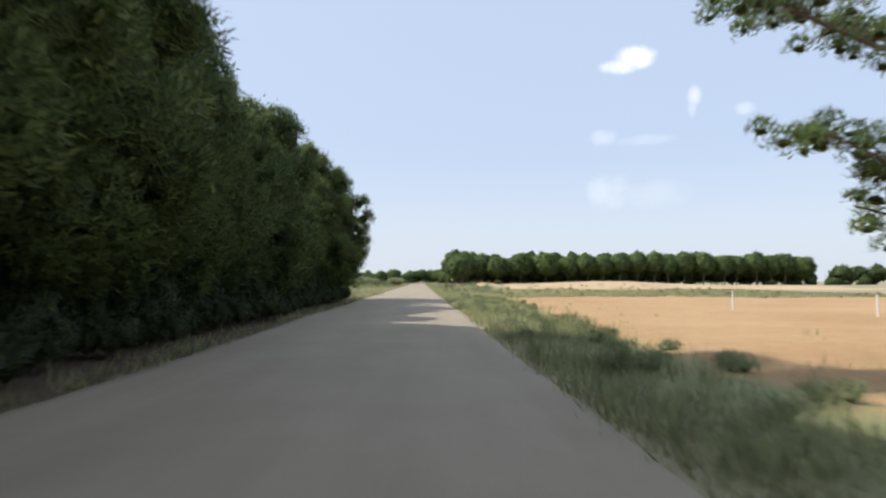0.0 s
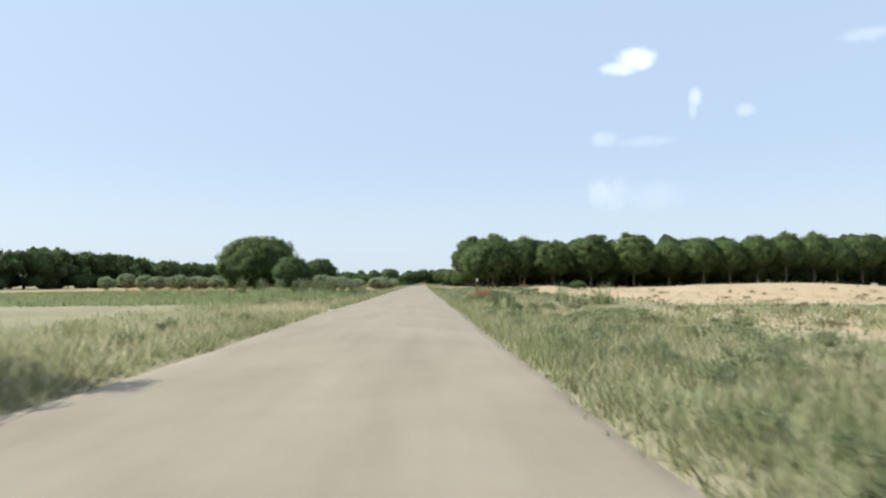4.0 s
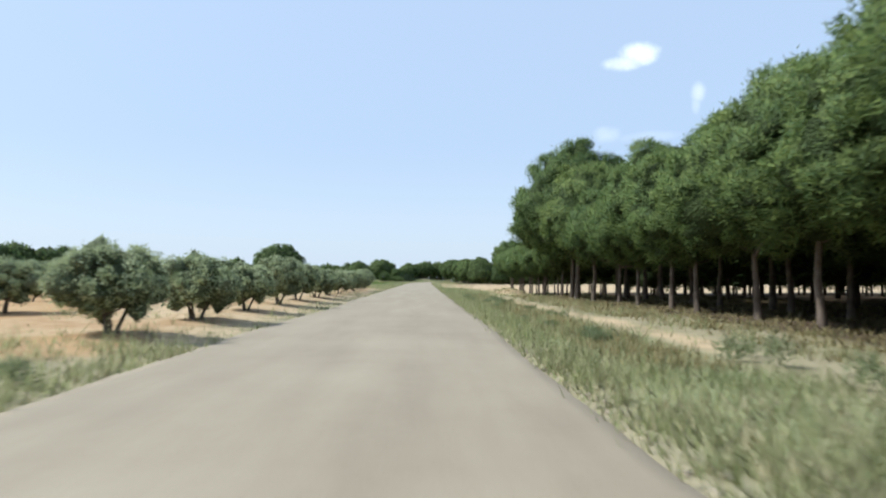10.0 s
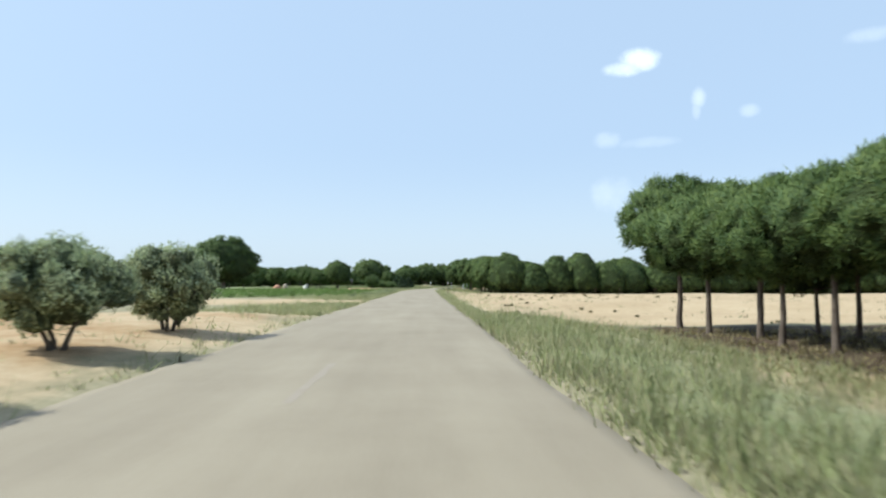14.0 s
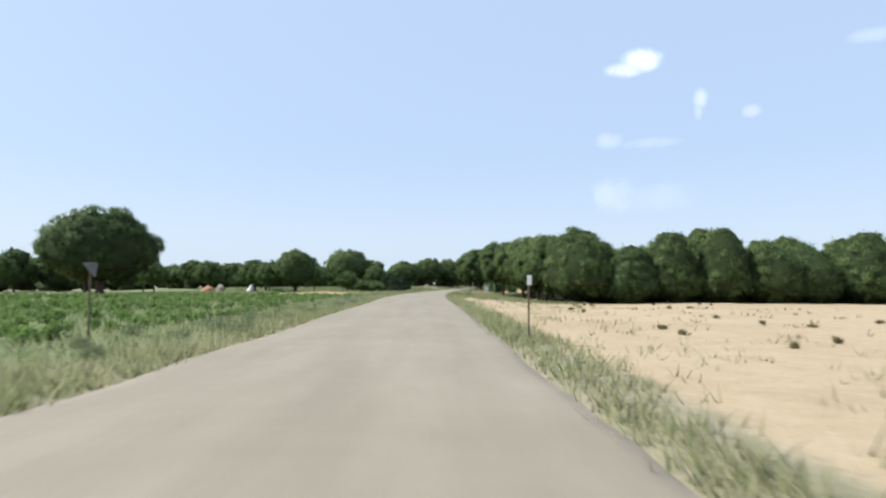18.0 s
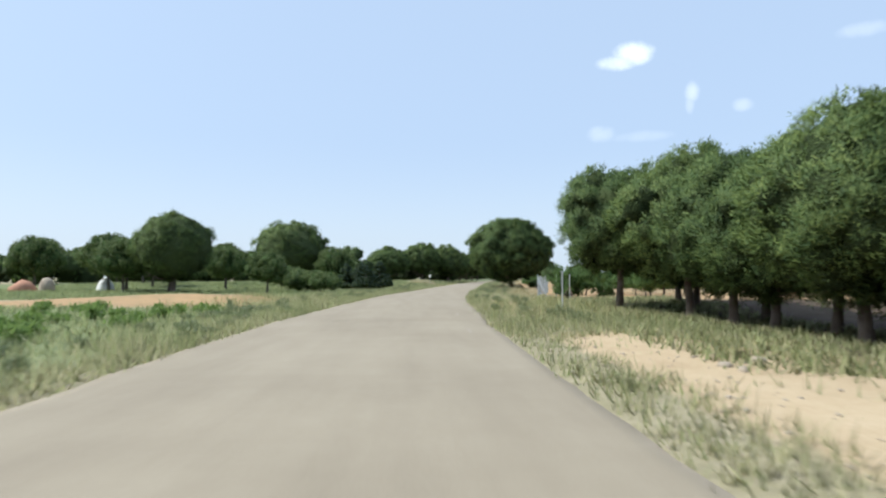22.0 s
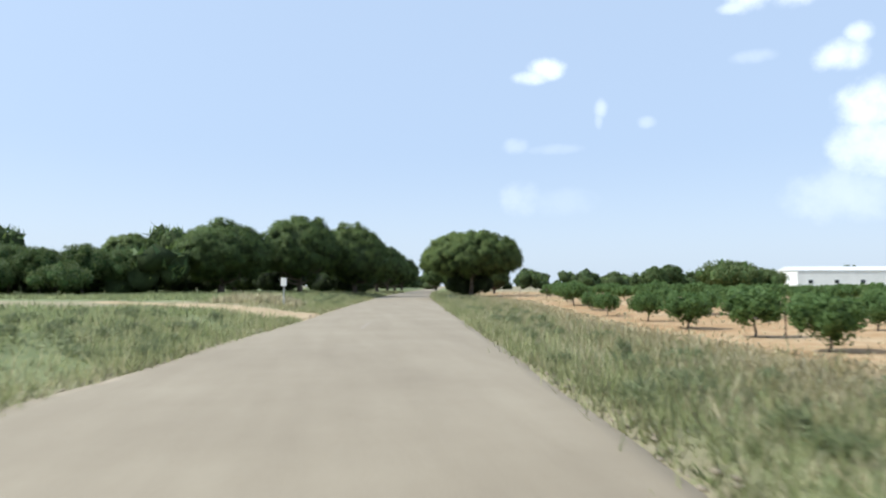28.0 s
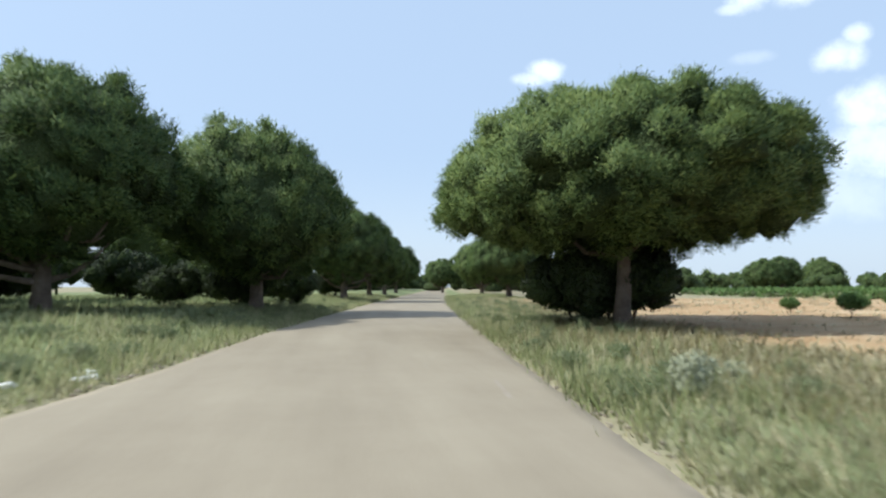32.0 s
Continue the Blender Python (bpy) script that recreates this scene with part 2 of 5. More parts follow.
CONIFER = foliage("conifer_needles", [(0.035, 0.058, 0.038), (0.06, 0.09, 0.06), (0.09, 0.125, 0.085)])
GRASS = foliage("grass_blades", [(0.185, 0.232, 0.088), (0.265, 0.312, 0.125), (0.372, 0.392, 0.190), (0.56, 0.51, 0.31), (0.305, 0.342, 0.150)], through=0.5, patch=0.35)
MEADOW = foliage("meadow_blades", [(0.205, 0.262, 0.115), (0.285, 0.340, 0.155), (0.375, 0.41, 0.205), (0.52, 0.50, 0.29)], through=0.5, patch=0.06)
GREY_SHRUB = foliage("grey_shrub_leaves", [(0.24, 0.25, 0.155), (0.34, 0.35, 0.235), (0.46, 0.46, 0.33)])
CUSHION = foliage("cushion_weed_leaves", [(0.135, 0.175, 0.080), (0.185, 0.222, 0.105), (0.25, 0.272, 0.145), (0.36, 0.34, 0.22)], through=0.4, patch=0.5)
DRY_WEED = foliage("dry_weed_leaves", [(0.15, 0.13, 0.068), (0.21, 0.18, 0.095), (0.28, 0.24, 0.135)], through=0.4, patch=0.5)
STRAW = foliage("dry_straw", [(0.42, 0.38, 0.21), (0.56, 0.50, 0.31), (0.66, 0.59, 0.39), (0.48, 0.45, 0.25)], through=0.5, patch=0.3)
BROWN_GRASS = foliage("brown_grass", [(0.25, 0.21, 0.10), (0.34, 0.285, 0.14), (0.44, 0.37, 0.20), (0.31, 0.29, 0.13)], through=0.5, patch=0.25)
YELLOW_FLOWER = foliage("yellow_flowers", [(0.22, 0.26, 0.06), (0.45, 0.40, 0.05), (0.62, 0.52, 0.06)])
RED_SHRUB = foliage("red_shrub_leaves", [(0.34, 0.15, 0.085), (0.47, 0.24, 0.14), (0.52, 0.32, 0.20)], through=0.4)
WEED = foliage("weed_leaves", [(0.13, 0.16, 0.07), (0.19, 0.22, 0.10), (0.28, 0.285, 0.155)], through=0.4)
BARK = surface("pine_bark", [(0.3, (0.07, 0.052, 0.04)), (0.55, (0.15, 0.115, 0.09)), (0.75, (0.25, 0.20, 0.165))], 2.2, 0.95, 0.6, 9)
OLIVE_BARK = surface("olive_bark", [(0.3, (0.06, 0.05, 0.04)), (0.6, (0.14, 0.12, 0.10)), (0.8, (0.22, 0.2, 0.17))], 3.0, 0.95, 0.6, 12)
GALVANISED = surface("galvanised_steel", [(0.3, (0.42, 0.43, 0.44)), (0.7, (0.6, 0.61, 0.62))], 5, 0.5, metal=0.7)
RUST = surface("rusty_post", [(0.3, (0.08, 0.05, 0.035)), (0.7, (0.17, 0.11, 0.08))], 6, 0.85)
WHITE_PLATE = surface("white_painted_plate", [(0.3, (0.72, 0.72, 0.70)), (0.7, (0.82, 0.82, 0.80))], 4, 0.5)
GREY_PLATE = surface("bare_plate_back", [(0.3, (0.12, 0.12, 0.13)), (0.7, (0.2, 0.2, 0.21))], 4, 0.5, metal=0.4)
WHITE_WALL = surface("white_render", [(0.3, (0.72, 0.71, 0.68)), (0.7, (0.84, 0.83, 0.80))], 0.6, 0.85)
ROOF_GREY = surface("pale_sheet_roof", [(0.3, (0.62, 0.63, 0.63)), (0.7, (0.75, 0.75, 0.74))], 0.8, 0.6)
TILE = surface("terracotta_cover", [(0.3, (0.36, 0.17, 0.10)), (0.7, (0.52, 0.28, 0.18))], 1.5, 0.85, 0.3, 8)
ROCK = surface("pale_rock", [(0.3, (0.28, 0.225, 0.165)), (0.6, (0.40, 0.335, 0.255)), (0.8, (0.50, 0.44, 0.36))], 1.4, 0.9, 0.5, 7)
LINE = surface("worn_road_paint", [(0.42, (0.290, 0.234, 0.174)), (0.56, (0.322, 0.266, 0.204)), (0.70, (0.350, 0.296, 0.226))], 3.5, 0.8, fine=0.6)
GLASS = surface("dark_window_pane", [(0.3, (0.03, 0.035, 0.04)), (0.7, (0.05, 0.055, 0.06))], 1, 0.15)
WIRE = surface("fence_wire", [(0.3, (0.28, 0.30, 0.30)), (0.7, (0.40, 0.42, 0.42))], 4, 0.5, metal=0.6)


def ground_material():
    """Soil by the four kinds stored on the sheet: red earth, pale sand, green turf, needle litter; the rest is dry weedy ground."""
    m = bpy.data.materials.new("open_ground")
    m.use_nodes = True
    add, link = node_tree(m.node_tree)
    out, bsdf = add("ShaderNodeOutputMaterial"), add("ShaderNodeBsdfPrincipled", Roughness=0.95)
    bsdf.inputs["Specular IOR Level"].default_value = 0.15
    tc = add("ShaderNodeTexCoord")
    big = add("ShaderNodeTexNoise", Scale=0.16, Detail=5.0, Roughness=0.62)
    mid = add("ShaderNodeTexNoise", Scale=1.7, Detail=6.0, Roughness=0.7)
    fine = add("ShaderNodeTexNoise", Scale=14.0, Detail=4.0, Roughness=0.75)
    for n in (big, mid, fine):
        link(tc.outputs["Object"], n.inputs["Vector"])
    mm = add("ShaderNodeMix")
    mm.inputs["Factor"].default_value = 0.45
    link(big.outputs["Fac"], mm.inputs["A"]), link(mid.outputs["Fac"], mm.inputs["B"])
    mf = add("ShaderNodeMix")
    mf.inputs["Factor"].default_value = 0.35
    link(mm.outputs["Result"], mf.inputs["A"]), link(fine.outputs["Fac"], mf.inputs["B"])
    soils = {"dry": [(0.36, (0.19, 0.175, 0.10)), (0.48, (0.28, 0.245, 0.15)), (0.62, (0.40, 0.34, 0.235))],
             "red_earth": [(0.34, (0.30, 0.175, 0.085)), (0.5, (0.40, 0.255, 0.13)), (0.66, (0.48, 0.335, 0.19))],
             "sand": [(0.34, (0.33, 0.238, 0.142)), (0.48, (0.45, 0.335, 0.205)), (0.66, (0.54, 0.42, 0.275))],
             "turf": [(0.34, (0.13, 0.155, 0.07)), (0.5, (0.20, 0.225, 0.105)), (0.66, (0.30, 0.295, 0.165))],
             # brown needle litter, its colours darkened further for the shade of the woods
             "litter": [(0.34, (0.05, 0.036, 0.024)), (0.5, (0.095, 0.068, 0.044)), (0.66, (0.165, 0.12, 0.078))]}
    last = None
    for kind, stops in soils.items():
        r = ramp_of(add, stops)
        link(mf.outputs["Result"], r.inputs["Fac"])
        if last is None:
            last = r.outputs["Color"]
            continue
        at = add("ShaderNodeAttribute")
        at.attribute_name = kind
        # ragged border
        w = add("ShaderNodeMath")
        w.operation = "MULTIPLY_ADD"
        link(mm.outputs["Result"], w.inputs[0])
        w.inputs[1].default_value = 1.6
        sub = add("ShaderNodeMath")
        sub.operation = "SUBTRACT"
        link(at.outputs["Fac"], sub.inputs[0])
        sub.inputs[1].default_value = 0.8
        link(sub.outputs[0], w.inputs[2])
        mr = add("ShaderNodeMapRange")
        mr.interpolation_type = "SMOOTHSTEP"
        mr.inputs["From Min"].default_value, mr.inputs["From Max"].default_value = 0.28, 0.72
        link(w.outputs[0], mr.inputs["Value"])
        mix = add("ShaderNodeMix")
        mix.data_type = "RGBA"
        link(mr.outputs["Result"], mix.inputs["Factor"])
        link(last, mix.inputs["A"]), link(r.outputs["Color"], mix.inputs["B"])
        last = mix.outputs["Result"]
    link(last, bsdf.inputs["Base Color"])
    b = add("ShaderNodeBump", Strength=0.7, Distance=0.06)
    link(mf.outputs["Result"], b.inputs["Height"]), link(b.outputs["Normal"], bsdf.inputs["Normal"])
    link(bsdf.outputs[0], out.inputs["Surface"])
    return m


def road_material():
    """Old pale asphalt: wheel tracks polished lighter, fine chippings, patches and dusty margins."""
    m = bpy.data.materials.new("worn_pale_asphalt")
    m.use_nodes = True
    add, link = node_tree(m.node_tree)
    out, bsdf = add("ShaderNodeOutputMaterial"), add("ShaderNodeBsdfPrincipled", Roughness=0.85)
    tc, uv = add("ShaderNodeTexCoord"), add("ShaderNodeAttribute")
    uv.attribute_name = "across"
    mp = add("ShaderNodeMapping")
    mp.inputs["Scale"].default_value = (1.0, 0.12, 1.0)
    link(tc.outputs["Object"], mp.inputs["Vector"])
    streak = add("ShaderNodeTexNoise", Scale=1.1, Detail=4.0, Roughness=0.6)
    link(mp.outputs["Vector"], streak.inputs["Vector"])
    patch = add("ShaderNodeTexNoise", Scale=0.35, Detail=5.0, Roughness=0.65)
    grit = add("ShaderNodeTexNoise", Scale=60.0, Detail=2.0, Roughness=0.8)
    link(tc.outputs["Object"], patch.inputs["Vector"]), link(tc.outputs["Object"], grit.inputs["Vector"])
    a = add("ShaderNodeMix")
    a.inputs["Factor"].default_value = 0.5
    link(streak.outputs["Fac"], a.inputs["A"]), link(patch.outputs["Fac"], a.inputs["B"])
    c = add("ShaderNodeMix")
    c.inputs["Factor"].default_value = 0.25
    link(a.outputs["Result"], c.inputs["A"]), link(grit.outputs["Fac"], c.inputs["B"])
    r = ramp_of(add, [(0.32, (0.226, 0.182, 0.126)), (0.5, (0.289, 0.237, 0.167)), (0.68, (0.347, 0.290, 0.208))])
    link(c.outputs["Result"], r.inputs["Fac"])
    # dust gathered along both margins
    e = add("ShaderNodeMapRange")
    e.interpolation_type = "SMOOTHSTEP"
    e.inputs["From Min"].default_value, e.inputs["From Max"].default_value = 0.965, 1.05
    w = add("ShaderNodeMath")
    w.operation = "MULTIPLY_ADD"
    link(patch.outputs["Fac"], w.inputs[0])
    w.inputs[1].default_value = 0.3
    lo = add("ShaderNodeMath")
    lo.operation = "SUBTRACT"
    link(uv.outputs["Fac"], lo.inputs[0])
    lo.inputs[1].default_value = 0.15
    link(lo.outputs[0], w.inputs[2])
    link(w.outputs[0], e.inputs["Value"])
    mix = add("ShaderNodeMix")
    mix.data_type = "RGBA"
    link(e.outputs["Result"], mix.inputs["Factor"])
    link(r.outputs["Color"], mix.inputs["A"])
    mix.inputs["B"].default_value = (0.40, 0.32, 0.235, 1)
    link(mix.outputs["Result"], bsdf.inputs["Base Color"])
    b = add("ShaderNodeBump", Strength=0.35, Distance=0.01)
    link(grit.outputs["Fac"], b.inputs["Height"]), link(b.outputs["Normal"], bsdf.inputs["Normal"])
    link(bsdf.outputs[0], out.inputs["Surface"])
    return m


GROUND, ASPHALT = ground_material(), road_material()

# ---- the lie of the land ----
def track(y):
    """x of the driven line at y: straight, then a gentle bend to the right, then straight."""
    y = np.asarray(y, float)
    a, b, k = 285.5, 327.0, 0.1242
    u = np.clip(y - a, 0, b - a)
    return -0.0015 * np.minimum(y, 340) + k * u * u / (2 * (b - a)) + k * np.maximum(y - b, 0) - 0.0015 * np.maximum(y - 340, 0) \
        + 0.05 * np.clip(y - 390, 0, 60) ** 2 / 120 + 0.05 * np.maximum(y - 450, 0)


LEFT, RIGHT = -4.15, 1.93  # road margins off the driven line


def step(v, a, b):
    t = np.clip((np.asarray(v, float) - a) / (b - a), 0, 1)
    return t * t * (3 - 2 * t)


def right_of(y):
    """The right margin, a little wider in the second half."""
    return RIGHT - 0.2 * (1 - step(y, 226, 276))


def box(u, y, u0, u1, y0, y1, soft=1.5):
    """1 inside the stretch u0..u1 off the road and y0..y1 along it, fading over soft metres."""
    return step(u, u0 - soft, u0 + soft) * (1 - step(u, u1 - soft, u1 + soft)) * step(y, y0 - soft, y0 + soft) * (1 - step(y, y1 - soft, y1 + soft))


def hump(x, y, cx, cy, rx, ry, h):
    return h * np.exp(-((x - cx) / rx) ** 2 - ((y - cy) / ry) ** 2)


def ripple(x, y):
    return (np.sin(x * 0.9 + np.sin(y * 0.53) * 2) * np.cos(y * 0.77 + x * 0.31) * 0.5 + np.sin(x * 0.23 - y * 0.17) * 0.7 + np.sin(x * 2.1 + y * 1.7) * 0.18)


def terrain(x, y):
    x, y = np.asarray(x, float), np.asarray(y, float)
    u = x - track(y)
    off = np.maximum(LEFT - u, u - right_of(y))          # metres out from the margin
    z = -0.06 + 0.075 * step(off, -0.25, 0.35) + 0.07 * ripple(x, y) * step(off, 0.6, 4)
    z = z - 0.5 * box(u, y, 6, 90, 178, 222, 3) - 0.4 * box(u, y, 8, 95, 264, 300, 4) + (0.30 * box(u, y, 4, 60, 370, 700, 8) + 0.5 * box(u, y, -60, -7, 345, 700, 6)) * step(off, 0.4, 3.5)
    z = z + hump(x, y, 15, 104, 8, 4, 0.5) + hump(x, y, 32, 109, 16, 5, 0.8) + hump(x, y, 5.6, 128.5, 1.8, 2.6, 0.75) + hump(x, y, 7.6, 124.5, 1.7, 2.0, 0.6)
    z = z + 0.42 * box(u, y, 3.8, 12, 84, 122, 1.5) + 0.2 * box(u, y, -60, -5.6, 139, 204, 1.0) + 0.42 * box(u, y, 9.5, 75, 106, 131, 2.5)
    z = z + hump(x, y, 7.2, 184, 1.6, 1.8, 0.75) + hump(x, y, -14, 309, 6, 3, 0.35) + hump(x, y, 14, 331, 3, 3, 0.4) + hump(x, y, 0.2, 375.4, 2.0, 1.3, 0.42)
    return z


def side_track(u, y):
    """A sandy track that leaves the road to the left, slanting away from it."""
    near, far = 365.6 + 0.8 * np.maximum(-5.2 - u, 0), 371.8 + 0.35 * np.maximum(-5.3 - u, -3)
    return step(y, near - 0.5, near + 0.6) * (1 - step(y, far - 0.6, far + 0.5)) * step(-u, 3.6, 4.4) * (1 - step(-u, 40, 46))


def soil_of(x, y):
    u = x - track(y)
    red = np.maximum.reduce([0.62 * box(u, y, -50, -7, 300, 310, 2), box(u - 0.05 * np.clip(y, 0, 50), y, 3.2, 90, -80, 50, 0.8), 0.85 * box(u, y, -55, -5.2, 139, 203, 1.2), 0.78 * box(u, y, 6.6, 75, 308, 440, 1.5)])
    sand = np.maximum.reduce([box(u, y, 7, 80, 90, 128, 4) * 0.95, box(u, y, 2.9, 95, 207, 288, 0.7),
                              box(u, y, -8, -4, 80.5, 85.5, 1.0), box(u, y, -28, -4, 219, 230, 2.0), box(u, y, 2.0, 6.5, 76.6, 80.2, 0.7),
                              box(u, y, -12, -4.2, 142, 210, 0.5) * 0.55, box(u, y, 6.0, 75, 308, 440, 1.5) * 0.42, side_track(u, y), box(u, y, -5.2, -4.1, 373, 380, 0.4), box(u, y, 4.6, 6.0, 140, 172, 0.6) * 0.62,
                              box(u, y, 4, 9, 118, 134, 1.5) * 0.85, box(u, y, 4.5, 10, 176, 192, 1.5) * 0.75,
                              box(u, y, 4, 8, 308, 330, 1.2) * 0.7, box(u, y, 2.2, 8, 292, 312, 1.0) * 0.6, box(u, y, 8, 30, 60, 84, 4) * 0.55])
    turf = np.maximum.reduce([box(u, y, -70, -4.6, 90, 137, 2) * 0.9, box(u, y, -70, -5, 238, 300, 2), box(u, y, -80, -4.6, 312, 366, 2), box(u, y, -80, -4.6, 376, 700, 2),
                              box(u, y, 2.2, 5.0, 310, 700, 1.2) * 0.8, box(u, y, -40, -4.6, 46, 66, 2) * 0.6, box(u, y, 2, 5, -60, 205, 1) * 0.6])
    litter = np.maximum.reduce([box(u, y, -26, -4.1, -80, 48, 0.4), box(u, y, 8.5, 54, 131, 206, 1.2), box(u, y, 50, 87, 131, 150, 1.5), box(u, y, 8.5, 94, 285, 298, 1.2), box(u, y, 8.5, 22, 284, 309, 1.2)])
    return {"red_earth": red, "sand": sand, "turf": turf, "litter": litter}


def mesh_of(name, verts, faces, material=None, smooth=False):
    """A mesh from arrays; all faces have the same number of corners."""
    verts, faces = np.asarray(verts, np.float32), np.asarray(faces, np.int32)
    me = bpy.data.meshes.new(name)
    n, k = faces.shape
    me.vertices.add(len(verts)), me.loops.add(n * k), me.polygons.add(n)
    me.vertices.foreach_set("co", verts.ravel())
    me.loops.foreach_set("vertex_index", faces.ravel())
    me.polygons.foreach_set("loop_start", np.arange(0, n * k, k, dtype=np.int32))
    me.update(calc_edges=True)
    if smooth:
        me.polygons.foreach_set("use_smooth", np.ones(n, bool))
    if material:
        me.materials.append(material)
    return me


def rounded(me, normals):
    """Gives every corner point of a mesh its own shading normal."""
    me.normals_split_custom_set_from_vertices(normals.astype(np.float32))
    return me


def grid_mesh(name, X, Y, Z, material, smooth=True):
    r, c = X.shape
    i = np.arange(r * c).reshape(r, c)
    f = np.stack([i[:-1, :-1], i[:-1, 1:], i[1:, 1:], i[1:, :-1]], -1).reshape(-1, 4)
    return mesh_of(name, np.stack([X, Y, Z], -1).reshape(-1, 3), f, material, smooth)


def build_ground():
    us = np.concatenate([[-4500, -2000, -900, -400, -220, -140, -100], np.arange(-80, -16, 2.0), np.arange(-16, 14, 0.5), np.arange(14, 84, 2.0), [100, 140, 220, 400, 900, 2000, 4500]])
    ys = np.concatenate([[-1500, -500, -200, -100], np.arange(-60, 470, 0.75), np.arange(470, 640, 6), [700, 800, 1000, 1500, 2500, 4600]])
    U, Y = np.meshgrid(us, ys)
    X = U + track(Y)
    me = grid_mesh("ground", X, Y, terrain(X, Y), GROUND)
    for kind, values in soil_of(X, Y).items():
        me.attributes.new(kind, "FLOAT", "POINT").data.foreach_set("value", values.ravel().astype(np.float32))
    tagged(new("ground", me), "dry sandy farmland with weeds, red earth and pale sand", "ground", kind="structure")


def build_road():
    ys = np.concatenate([np.arange(-70, 480, 0.5), np.arange(480, 1500, 12)])
    cols = np.array([0, 0.012, 0.045, 0.14, 0.32, 0.5, 0.68, 0.86, 0.955, 0.988, 1])
    rng = np.random.default_rng(3)
    wl = np.convolve(rng.normal(0, 0.16, len(ys) + 6), np.ones(7) / 7, "valid") + 0.10 * np.sin(ys * 0.21)
    wr = np.convolve(rng.normal(0, 0.09, len(ys) + 6), np.ones(7) / 7, "valid") + 0.025 * np.sin(ys * 0.33)
    wr = wr + 0.25 * step(ys, 288, 297) * (1 - step(ys, 299, 311))   # a gravelled lay-by bulges out here
    a, b = LEFT + wl, right_of(ys) + wr
    Uo = a[:, None] + (b - a)[:, None] * cols[None]
    Yo = np.repeat(ys[:, None], len(cols), 1)
    X = track(Yo) + Uo
    camber = 0.035 * (1 - (2 * cols - 1) ** 2)
    Z = np.repeat((0.012 + camber)[None], len(ys), 0)
    Z[:, 0] = Z[:, -1] = -0.045
    me = grid_mesh("road", X, Yo, Z, ASPHALT)
    me.attributes.new("across", "FLOAT", "POINT").data.foreach_set("value", np.repeat(np.abs(2 * cols - 1)[None], len(ys), 0).ravel().astype(np.float32))
    road = tagged(new("road", me), "narrow pale worn asphalt country road with crumbling margins", "road", kind="structure")
    for y0, u, length in [(v, -1.45, 3.3) for v in (97.5, 163, 186, 309, 359.5, 382)] + [(v, 1.2, 1.4) for v in np.arange(288, 306, 6.8)] + [(v, 1.2, 1.4) for v in np.arange(384, 430, 10.8)]:
        w = 0.055 if u < 0 else 0.035
        yy = np.linspace(y0, y0 + length, 6)
        ya, yb = np.interp(yy, ys, a), np.interp(yy, ys, b)
        jag = rng.normal(0, 0.008, (6, 2))
        uu = np.stack([u - w + jag[:, 0], u + w + jag[:, 1]], 1)
        xx = track(yy)[:, None] + uu
        zz = np.interp((uu - ya[:, None]) / (yb - ya)[:, None], cols, 0.012 + camber) + 0.0018
        ob = new("paint_dash", grid_mesh("paint_dash", xx, np.repeat(yy[:, None], 2, 1), zz, LINE))
        ob.parent = road


build_ground()
build_road()

# ---- plants ----
def part(name, mesh, parent, label=""):
    ob = new(name, mesh)
    ob.parent = parent
    if label:
        ob["label"] = label
    return ob


def ico(sub=1):
    """A ball of 20 faces, split sub - 1 times."""
    bm = bmesh.new()
    bmesh.ops.create_icosphere(bm, subdivisions=sub, radius=1)
    bm.verts.ensure_lookup_table()
    v = np.array([p.co[:] for p in bm.verts])
    f = np.array([[p.index for p in q.verts] for q in bm.faces])
    bm.free()
    return v, f


ICO0, ICO1, ICO2, ICO3 = ico(1), ico(2), ico(3), ico(4)


class Soup:
    """Gathers triangles."""

    def __init__(self):
        self.v, self.f, self.n = [], [], 0

    def put(self, v, f):
        self.v.append(np.asarray(v, float)), self.f.append(np.asarray(f) + self.n)
        self.n += len(v)

    def mesh(self, name, material, smooth=False):
        return mesh_of(name, np.concatenate(self.v), np.concatenate(self.f), material, smooth)


def tube(soup, points, radii, sides=7):
    """A tapered limb through points."""
    pts = np.asarray(points, float)
    t = np.gradient(pts, axis=0)
    t /= np.linalg.norm(t, axis=1)[:, None] + 1e-9
    ref = np.where(np.abs(t[:, 2:3]) > 0.9, [[1.0, 0, 0]], [[0, 0, 1.0]])
    a = np.cross(t, ref)
    a /= np.linalg.norm(a, axis=1)[:, None]
    b = np.cross(t, a)
    ang = np.arange(sides) * 2 * np.pi / sides
    ring = pts[:, None] + np.asarray(radii)[:, None, None] * (np.cos(ang)[None, :, None] * a[:, None] + np.sin(ang)[None, :, None] * b[:, None])
    i = np.arange(len(pts) * sides).reshape(len(pts), sides)
    j = np.roll(i, -1, 1)
    f = np.concatenate([np.stack([i[:-1], j[:-1], j[1:]], -1).reshape(-1, 3), np.stack([i[:-1], j[1:], i[1:]], -1).reshape(-1, 3)])
    soup.put(ring.reshape(-1, 3), f)


